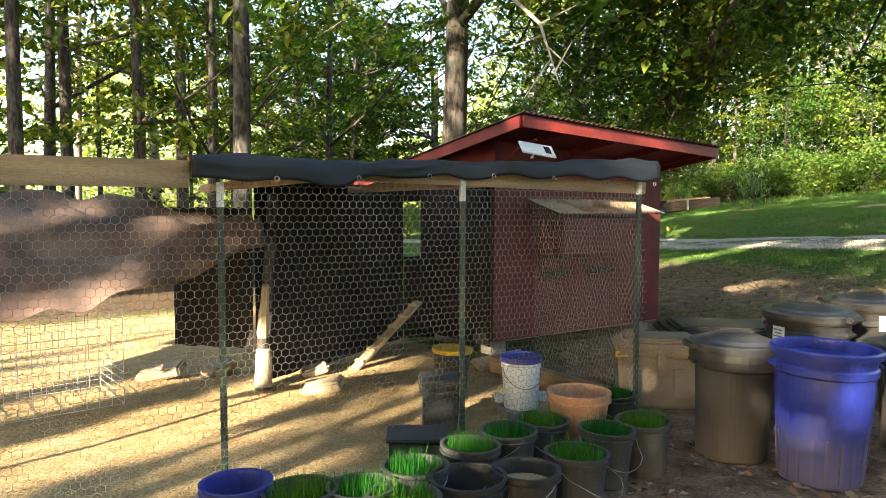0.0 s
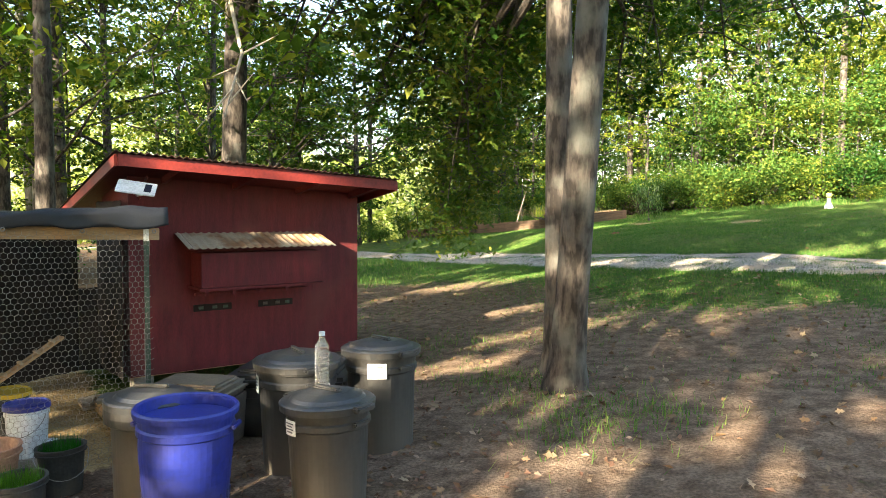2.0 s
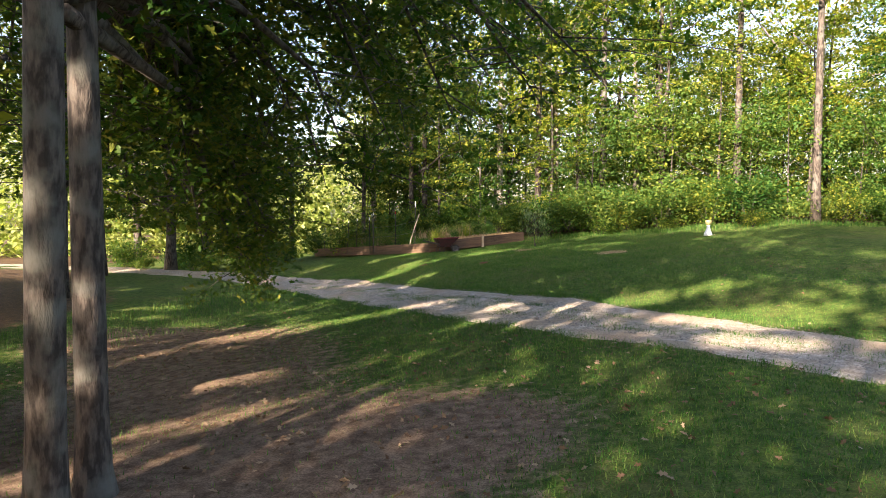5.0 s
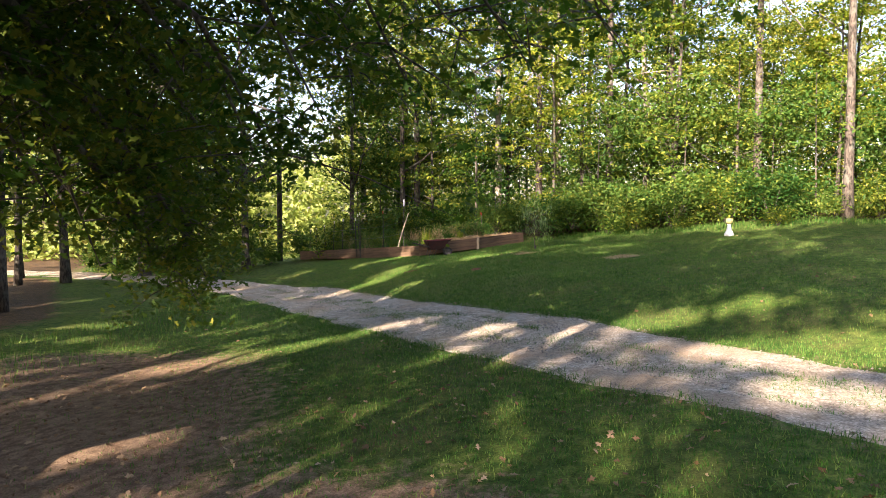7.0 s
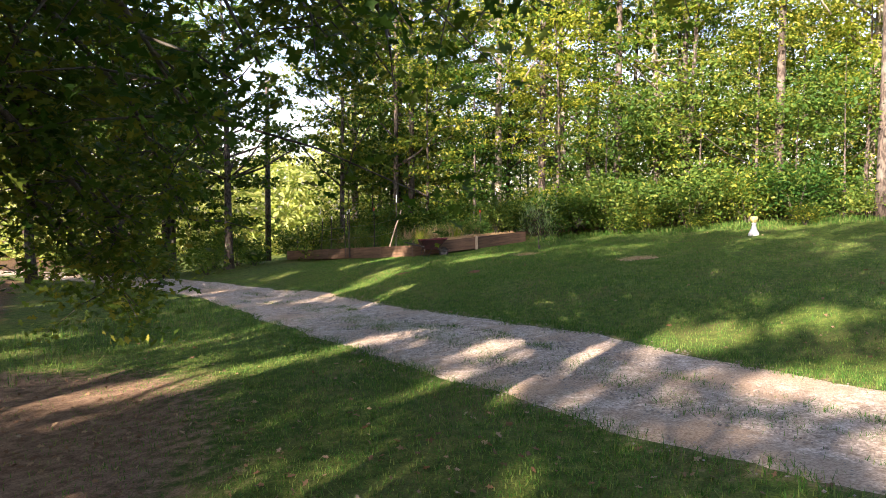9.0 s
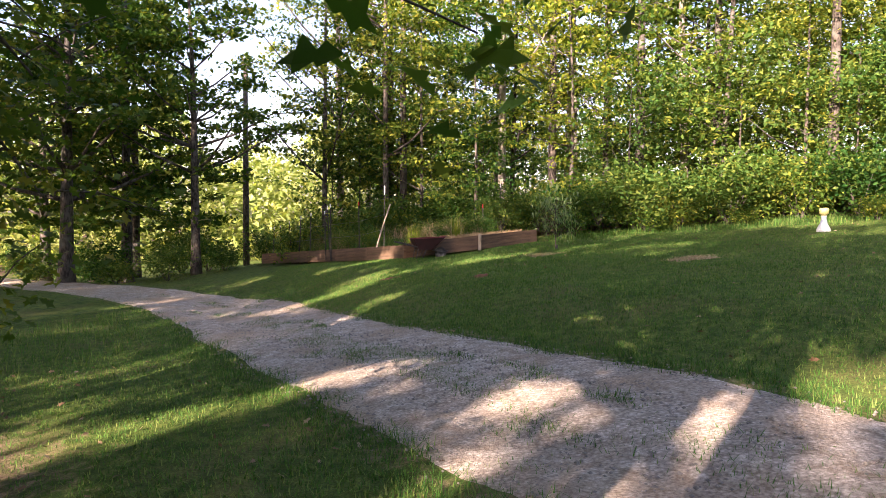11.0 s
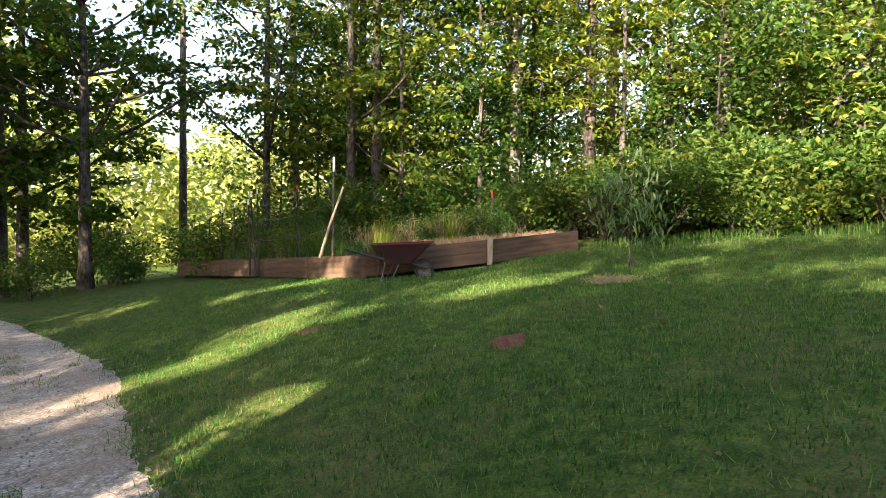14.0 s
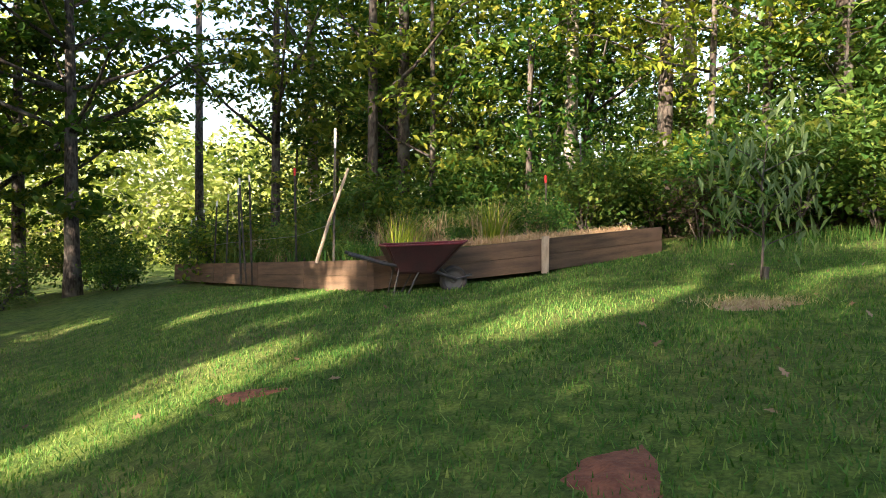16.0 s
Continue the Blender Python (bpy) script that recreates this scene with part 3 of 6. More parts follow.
def wood_tree(seed, height, radius, crown_base, crown_r, leaves, leaf_size, leaf_material, bark, limbs=10, group="trees of the wood", label="tall slender woodland tree with green crown", foot=None):
    rng = np.random.default_rng(seed)
    root = thing("tree", Matrix(), label, "tree", group)
    mesh, ends = trunk_mesh("trunk", height, radius, (rng.uniform(-0.03, 0.03), rng.uniform(-0.03, 0.03)), seed, limbs, bark, base=max(0.25, crown_base / height))
    t = new("trunk", mesh)
    t.parent = root
    clumps = []
    for _ in range(74):
        h = rng.uniform(0, 1)
        z = crown_base + (height * 1.03 - crown_base) * h
        r = crown_r * (1.0 - 0.75 * abs(h - 0.35) ** 1.2) * math.sqrt(rng.uniform(0.05, 1))
        a = rng.uniform(0, 2 * np.pi)
        clumps.append((r * np.cos(a), r * np.sin(a), z, rng.uniform(0.35, 0.8)))
    clumps += [(e.x, e.y, e.z, 0.6) for e in ends]
    clumps = np.array(clumps)
    pick = rng.integers(0, len(clumps), leaves)
    c = clumps[pick]
    centres = c[:, :3] + rng.normal(0, 1, (leaves, 3)) * c[:, 3:4] * np.array([0.72, 0.72, 0.2])
    # leave out leaves that would shade a sun patch
    if foot is not None:
        centres = centres[~sunlit(centres + foot)]
    crown = new("crown", leaf_mesh("crown", centres, leaf_size, leaf_material, rng=rng))
    crown.parent = root
    crown["label"] = "leafy crown with gaps"
    return root


def shrub(seed, radius, height, leaves, size, material, label, category="shrub", group="undergrowth"):
    rng = np.random.default_rng(seed)
    root = thing("shrub", Matrix(), label, category, group)
    bm = bmesh.new()
    tips = []
    for _ in range(9):
        a, ln = rng.uniform(0, 6.283), rng.uniform(0.5, 1.0)
        tip = Vector((math.cos(a) * radius * ln * 0.8, math.sin(a) * radius * ln * 0.8, height * rng.uniform(0.5, 1.0)))
        tube([(0, 0, -0.05), tip * 0.5 + Vector((0, 0, 0.1)), tip], [0.02, 0.012, 0.004], 4, bm)
        tips += [tip, tip * 0.65, tip * 0.85]
    part("stem", bm, BARK, root)
    tips = np.array([tuple(t) for t in tips])
    c = tips[rng.integers(0, len(tips), leaves)] + rng.normal(0, 1, (leaves, 3)) * np.array([radius * 0.28, radius * 0.28, height * 0.17])
    c[:, 2] = np.abs(c[:, 2])
    f = new("foliage", leaf_mesh("foliage", c, size, material, rng=rng))
    f.parent = root
    return root


def at_land(x, y, turn=0.0, scale=1.0, sink=0.05):
    return Matrix.Translation((x, y, on_land(x, y) - sink)) @ pose(0, 0, 0, 0, 0, turn) @ Matrix.Diagonal((scale, scale, scale, 1))


KINDS = [
    wood_tree(11, 17, 0.17, 4.0, 3.4, 5700, 0.22, LEAF_WOOD, BARK),
    wood_tree(12, 14, 0.13, 1.8, 3.0, 5700, 0.21, LEAF_WOOD, BARK),
    wood_tree(13, 19, 0.20, 6.0, 3.8, 5700, 0.23, LEAF_YELLOW, BARK_PALE, label="pale-barked tree with yellowing crown"),
    wood_tree(14, 10, 0.09, 0.8, 2.5, 5400, 0.19, LEAF_WOOD, BARK, label="young understory tree leafy to the ground"),
    wood_tree(15, 12, 0.11, 1.5, 2.7, 5400, 0.2, LEAF_YELLOW, BARK, label="young tree with yellow-green autumn leaves"),
    wood_tree(16, 20, 0.19, 8.5, 3.2, 4800, 0.24, LEAF_WOOD, BARK, label="tall tree with a bare lower trunk"),
]
rr = random.Random(5)
used = set()
WOOD = []
# wood behind the garden bed and the lawn
for row, (y0, step, kinds) in enumerate([(42.5, 2.7, (1, 3, 3, 4, 0)), (46.5, 2.9, (0, 2, 4, 1, 3)), (51.5, 3.4, (0, 2, 1, 4))]):
    x = -13.0 - row * 0.4
    while x < 20 + row * 5:
        yy = y0 + rr.uniform(-1.2, 1.2) - (0.32 * max(0.0, x - 2) if row < 2 else 0.2 * max(0.0, x - 3))
        WOOD.append((x + rr.uniform(-0.9, 0.9), yy, rr.choice(kinds), rr.uniform(0.8, 1.2)))
        x += step
# open wood to the west, behind the coop and along the drive's end
for _ in range(30):
    x, y = rr.uniform(-46, -15), rr.uniform(10, 46)
    if y > 27 and x > -40:
        continue
    if abs(float(road_side(np.array([x]), np.array([y]))[0])) < 3.4:
        continue
    WOOD.append((x, y, rr.choice((5, 0, 2, 1, 4, 3)), rr.uniform(0.8, 1.2)))
# tall trunks at the wood's near edge
WOOD += [(10.1, 36.6, 5, 1.0), (7.5, 40.2, 5, 1.05), (4.0, 42.6, 5, 0.95), (3.0, 43.7, 2, 0.9), (-1.9, 45.5, 2, 1.0), (-4.8, 45.1, 2, 1.05), (11.4, 42.4, 2, 1.0), (-2.4, 43.4, 5, 1.05), (-10.4, 45.7, 5, 1.0), (1.2, 42.6, 5, 1.1), (-8.8, 42.8, 5, 0.95)]
# trunks beyond the run
WOOD += [(-18.6, 18.7, 5, 1.0), (-16.7, 17.6, 5, 0.95), (-17.8, 12.5, 5, 0.9), (-20.8, 16.7, 5, 1.0), (-20.8, 19.5, 5, 1.05)]
for x, y, k, s in WOOD:
    m = at_land(x, y, rr.uniform(0, 360), s)
    if k in used:
        copy_thing(KINDS[k], m)
    else:
        KINDS[k].matrix_world = m
        used.add(k)

SHRUBS = [
    shrub(31, 1.3, 1.7, 2500, 0.14, LEAF_SHRUB, "dense green shrub at the wood's edge"),
    shrub(32, 1.0, 1.1, 1900, 0.125, LEAF_SHRUB, "low leafy undergrowth at the wood's edge"),
    shrub(33, 1.2, 1.9, 2100, 0.135, LEAF_WOOD, "light green bush at the wood's edge"),
]
first = [True] * 3
spots = []
x = -13.0
while x < 26:
    for y0 in (39.0, 41.2, 44.0):
        if not (x < -2.0 and y0 < 40):
            spots.append((x + rr.uniform(-0.6, 0.6), y0 + rr.uniform(-0.7, 0.7) - 0.25 * max(0.0, x - 2), rr.choice((0, 1, 0, 2)), rr.uniform(0.7, 1.15)))
    x += 1.75
for _ in range(26):
    x, y = rr.uniform(-34, -10), rr.uniform(14, 46)
    if abs(float(road_side(np.array([x]), np.array([y]))[0])) > 2.6 and not (y > 27 and x > -31):
        spots.append((x, y, rr.choice((0, 1, 2)), rr.uniform(0.5, 1.0)))
for x, y, k, s in spots:
    m = at_land(x, y, rr.uniform(0, 360), s)
    if first[k]:
        SHRUBS[k].matrix_world = m
        first[k] = False
    else:
        copy_thing(SHRUBS[k], m)


DARK_LEAF = leaf_mat("dull_red_leaves", (0.045, 0.032, 0.028), (0.07, 0.05, 0.035), (0.09, 0.11, 0.04), through=0.3)
shrub(34, 0.75, 1.25, 1500, 0.09, DARK_LEAF, "dull reddish bush at the end of the garden bed", group="").matrix_world = at_land(-1.75, 38.7)
fern = shrub(35, 0.8, 0.7, 1100, 0.11, LEAF_WOOD, "low yellow-green bush at the lawn's edge", group="yellowing bushes")
fern.matrix_world = at_land(1.3, 37.7)
for x, y, k in [(2.4, 38.4, 1.3), (4.3, 37.6, 0.8), (7.6, 36.0, 0.9)]:
    copy_thing(fern, at_land(x, y, 90 * k, k))

sap = wood_tree(61, 5.5, 0.045, 0.3, 1.7, 2800, 0.16, LEAF_SHRUB, BARK, 8, "saplings", "young leafy sapling in the wood's shade")
made = False
for row, (y0, step) in enumerate([(41.0, 2.3), (44.6, 2.1), (48.8, 2.4)]):
    x = -13.5
    while x < 22:
        y = y0 + rr.uniform(-0.8, 0.8) - 0.3 * max(0.0, x - 2)
        if not (row == 0 and x < -1.5):
            m = at_land(x + rr.uniform(-0.7, 0.7), y, rr.uniform(0, 360), rr.uniform(0.6, 1.15))
            if made:
                copy_thing(sap, m)
            else:
                sap.matrix_world, made = m, True
        x += step

# leaf mass of the far wood
rng = np.random.default_rng(91)
n = 46000
ang = np.where(rng.uniform(0, 1, n) < 0.6, rng.uniform(0.30, 0.95, n), rng.uniform(radians(-52), radians(66), n))
dist = rng.uniform(56, 82, n)
fx, fy = -3 - np.sin(ang) * dist, 14 + np.cos(ang) * dist
top = np.where(ang > 0.34, 11.0 + 2.5 * np.sin(ang * 23) + 1.5 * np.sin(ang * 57), 19.0 + 3.0 * np.sin(ang * 31))
top = np.where(ang > 0.68, top + 5.0, top)
fz = -1.0 + top * rng.uniform(0, 1, n) ** 1.15
far = new("far_wood", leaf_mesh("far_wood", np.stack([fx, fy, fz], 1), 0.62, LEAF_FAR_LIT, rng=rng))
tagged(far, "distant yellow-green woodland foliage, sunlit haze painted in its pale colour", "woods", kind="stuff")
n = 28000
ang, dist = rng.uniform(radians(-50), 0.32, n), rng.uniform(52, 64, n)
fz = -0.5 + (13.0 + 3.0 * np.sin(ang * 31)) * rng.uniform(0, 1, n) ** 1.3
far = new("far_wood", leaf_mesh("far_wood", np.stack([-3 - np.sin(ang) * dist, 14 + np.cos(ang) * dist, fz], 1), 0.55, LEAF_WOOD, rng=rng))
tagged(far, "dense shaded green foliage deep in the wood", "woods", kind="stuff")
n = 16000
ang = rng.uniform(radians(62), radians(112), n)
dist = rng.uniform(26, 48, n)
fx, fy = -3 - np.sin(ang) * dist, 8 + np.cos(ang) * dist
fz = -1.2 + (6.0 + 2.5 * np.sin(ang * 19)) * rng.uniform(0, 1, n) ** 1.3
far = new("far_wood", leaf_mesh("far_wood", np.stack([fx, fy, fz], 1), 0.5, LEAF_WOOD, rng=rng))
tagged(far, "distant green woodland foliage beyond the run", "woods", kind="stuff")


# unseen wood added behind the walker, south, to shade; opened over the sun patches
rng = np.random.default_rng(44)
n_clump, each = 1850, 36
cc = np.stack([rng.uniform(-38, 18, n_clump), rng.uniform(-21, -9, n_clump), rng.uniform(0.12, 1, n_clump)], 1)
cc[:, 2] *= 21.3 + 1.5 * np.sin(cc[:, 0] * 0.9) + 1.2 * np.sin(cc[:, 0] * 2.3 + 1)
leaves_at = np.repeat(cc, each, 0) + rng.normal(0, 1, (n_clump * each, 3)) * np.array([0.95, 0.95, 0.5])
leaves_at = leaves_at[~sunlit(leaves_at) & (leaves_at[:, 2] > 0.3)]
far = new("far_wood", leaf_mesh("far_wood", leaves_at, 0.56, LEAF_WOOD, rng=rng))
tagged(far, "unseen tall green woodland crowns south of the yard, added for shade", "woods", kind="stuff")
# unseen trunks added to throw shadow streaks over run and lawn
south = wood_tree(71, 20, 0.2, 9.0, 2.0, 260, 0.25, LEAF_WOOD, BARK, 8, "trees south of the yard", "unseen tall straight trunk south of the yard, added for its shadow")
for k, (x, y) in enumerate([(-33, -14), (-28, -17), (-24, -13), (-19.5, -18), (-8, -15), (-4, -18), (0, -13), (5, -16), (9.5, -12), (14, -17), (-12.6, -12), (-14.2, -16), (-14.8, -22), (-13.6, -8.5)]):
    m = at_land(x, y, 50 * k, 0.9 + 0.03 * (k % 5))
    if k:
        copy_thing(south, m)
    else:
        south.matrix_world = m


def single_trunk(name, x, y, height, radius, lean, seed, limbs, base, leaves, size, crown_r, material, label, bark=BARK):
    root = wood_tree(seed, height, radius, base, crown_r, leaves, size, material, bark, limbs, "", label, np.array((x, y, on_land(x, y))))
    root.name = name
    root.matrix_world = at_land(x, y, 0)
    return root


big = single_trunk("tree", -8.6, 13.2, 19, 0.24, (0, 0), 41, 14, 3.4, 6500, 0.24, 4.2, LEAF_WOOD, "big straight tree behind the red coop")
bm = bmesh.new()
limb = [Vector((0, 0, 5.2)), Vector((1.1, -1.6, 5.0)), Vector((2.1, -2.9, 3.9)), Vector((2.5, -3.9, 2.95))]
tube(limb, [0.05, 0.035, 0.022, 0.006], 6, bm)
for k, (dx, dy, dz) in enumerate([(0.5, 0.1, 0.25), (-0.45, 0.1, -0.1), (0.35, -0.3, -0.35), (-0.25, -0.35, -0.5), (0.15, 0.3, 0.4)]):
    p = limb[2].lerp(limb[3], k * 0.2)
    tube([p, p + Vector((dx, dy, dz)) * 0.6, p + Vector((dx, dy, dz))], [0.014, 0.009, 0.003], 5, bm)
part("dead_branch", bm, DEADWOOD, big, "bare pale dead branch hanging over the coop")
single_trunk("tree", -13.2, 13.7, 20, 0.2, (0, 0), 42, 10, 6.5, 4500, 0.26, 3.4, LEAF_WOOD, "tall pine-like tree behind the chicken run")
for i, (x, y, r) in enumerate([(-22.1, 37.9, 0.3), (-22.9, 42.6, 0.28), (-24.3, 45.0, 0.26), (-18.3, 41.5, 0.22), (-29, 44, 0.28)]):
    single_trunk("tree", x, y, 14, r, (0, 0), 50 + i, 24, 2.4, 8500, 0.28, 3.3, LEAF_OAK, "dark straight tree beside the end of the drive")


for k, (x, y, r) in enumerate([(-17.0, 15.2, 3.6), (-19.0, 22.0, 3.8), (-22.5, 17.5, 4.0), (-23.0, 33.7, 3.0), (-24.6, 32.6, 3.0), (-28.0, 36.0, 3.6)]):
    single_trunk("tree", x, y, 15 + (k * 7) % 5, 0.15 + 0.02 * (k % 4), (0, 0), 80 + k, 12, 3.0 + 0.4 * (k % 3), 5200, 0.23, r, LEAF_OAK if k > 2 else LEAF_WOOD, "shady woodland tree west of the drive")
for k, (x, y, z) in enumerate([(-18.0, 39.0, 0.7), (-20.2, 38.6, 0.8), (-22.6, 40.6, 1.0), (-25.0, 42.6, 1.0), (-19.0, 43.5, 0.9), (-16.9, 41.6, 0.7), (-27.5, 41.0, 0.9), (-24.0, 38.2, 0.6), (-21.2, 44.6, 1.1), (-29.5, 44.0, 1.1), (-16.2, 44.2, 0.8)]):
    copy_thing(SHRUBS[k % 2], at_land(x, y, 47 * k, z))


# ---- forked oak beside the yard ----
def oak(x, y):
    root = thing("oak_tree", Matrix.Translation((x, y, on_land(x, y))), "double-trunked oak with spreading low leafy branches", "tree")
    tips = []
    rng = np.random.default_rng(77)
    for k, (ox, oy, lx, ly, r) in enumerate([(-0.08, 0.35, -0.012, 0.0, 0.135), (0.06, -0.33, 0.06, -0.045, 0.145)]):
        bm = bmesh.new()
        pts = [(ox + lx * z, oy + ly * z, z) for z in (-0.3, 0.0, 0.25, 0.8, 2, 3.5, 5, 7, 9, 12)]
        tube(pts, [r * f for f in (1.9, 1.55, 1.2, 1.02, 1.0, 0.95, 0.88, 0.75, 0.55, 0.25)], 14, bm)
        part("trunk", bm, BARK, root, smooth=True)
    limbs = [(-4.2, 10.0, 1.2), (-3.0, 9.0, 2.2), (-1.6, 8.8, 3.2), (0.4, 8.0, 4.6), (2.0, 8.5, 5.2), (3.6, 8.2, 5.4), (-6.5, 6.5, 2.8), (-7.5, 3.5, 4.2), (-5.2, 8.0, 3.6), (-2.5, 6.0, 4.8), (1.2, 5.5, 6.2), (4.5, 5.0, 6.0), (-4.5, 3.5, 5.6), (4.6, 1.5, 6.0), (1.0, -4.5, 6.5), (-3.5, -3.5, 6.6), (-7.8, 6.8, 4.6), (-5.6, 10.5, 3.4), (-1.5, 3.8, 3.4), (-2.2, 5.0, 2.6), (-3.0, 6.5, 1.9), (-0.5, 5.0, 4.2), (1.0, 5.4, 3.7), (2.0, 5.7, 3.9), (3.3, 5.8, 4.2), (0.2, 5.7, 3.4), (4.2, 6.2, 4.6), (-3.8, 5.0, 3.6), (-5.0, 7.0, 2.8), (-2.6, 4.0, 4.9), (-4.5, 4.2, 5.0), (-3.4, 8.4, 2.7), (0.6, 6.6, 5.2)]
    limbs += [(-4.3, 10.5, 0.95), (-3.7, 10.3, 1.25), (-4.5, 10.2, 1.6), (-3.4, 10.8, 2.3), (-5.2, 10.0, 2.8), (-3.2, 9.5, 4.5), (-4.5, 9.0, 5.5), (-2.2, 9.8, 5.2), (-5.8, 9.2, 4.4), (-3.8, 11.0, 3.8), (-2.6, 8.6, 6.2), (-5.0, 11.5, 5.0), (-6.4, 10.6, 3.4)]
    limbs += [(0.3, 11.3, 4.5), (-0.6, 11.0, 5.0), (0.9, 11.2, 5.4), (-1.4, 10.6, 5.6), (1.9, 12.0, 6.4), (3.0, 13.0, 7.0)]
    limbs += [(-5.5, 4.5, 4.2), (-6.5, 3.8, 5.2), (-5.0, 6.0, 6.2), (-7.0, 5.5, 6.6), (-6.0, 2.5, 4.6)]
    foot = np.array(root.location)
    for k, (tx, ty, tz) in enumerate(limbs):
        bm = bmesh.new()
        z0 = 4.2 + (k * 0.37) % 3.0
        a = Vector((0.0, 0.0, z0))
        e = Vector((tx, ty, tz))
        mid1 = a.lerp(e, 0.35) + Vector((rng.uniform(-0.3, 0.3), rng.uniform(-0.3, 0.3), 1.0))
        mid2 = a.lerp(e, 0.72) + Vector((rng.uniform(-0.3, 0.3), rng.uniform(-0.3, 0.3), 0.8))
        pts = [a, mid1, mid2, e]
        tube(pts, [0.085, 0.055, 0.03, 0.008], 6, bm)
        drooping = 33 <= k <= 37 or 46 <= k <= 51
        reach = 0.45 if drooping else 0.75
        ends = []
        for _ in range(26):
            t = rng.uniform(0.32, 1.0)
            i = min(int(t * 3), 2)
            p = pts[i].lerp(pts[i + 1], t * 3 - i)
            q = p + Vector((rng.normal(0, reach), rng.normal(0, reach), rng.normal(-0.15, 0.4)))
            if not drooping and sunlit(np.array([q, p.lerp(q, 0.5)]) + foot).any():
                continue
            tube([p, p.lerp(q, 0.5) + Vector((0, 0, 0.08)), q], [0.014, 0.009, 0.003], 4, bm)
            ends += [tuple(q), tuple(p.lerp(q, 0.6))]
        part("limb", bm, BARK, root, smooth=True)
        if not ends:
            continue
        ends = np.array(ends)
        n = 1700 if drooping else 450 if k > 51 else 800 if k > 32 else 600
        c = ends[rng.integers(0, len(ends), n)] + rng.normal(0, 1, (n, 3)) * np.array([0.24, 0.24, 0.15])
        # oak leaves in the way of a sun patch are dropped
        c = c if drooping else c[~sunlit(c + foot)]
        f = new("foliage", leaf_mesh("foliage", c, 0.145, LEAF_OAK, lobed=True, rng=rng))
        f.parent = root
    return root


oak(-2.29, 9.14)


# ---- chicken coop ----
A0, CD, CN = Vector((-6.2, 7.8)), Vector((0.6, 0.8)), Vector((-0.8, 0.6))
COOP = Matrix(((CD.x, CN.x, 0, A0.x), (CD.y, CN.y, 0, A0.y), (0, 0, 1, 0), (0, 0, 0, 1)))      # along the front, inwards, up


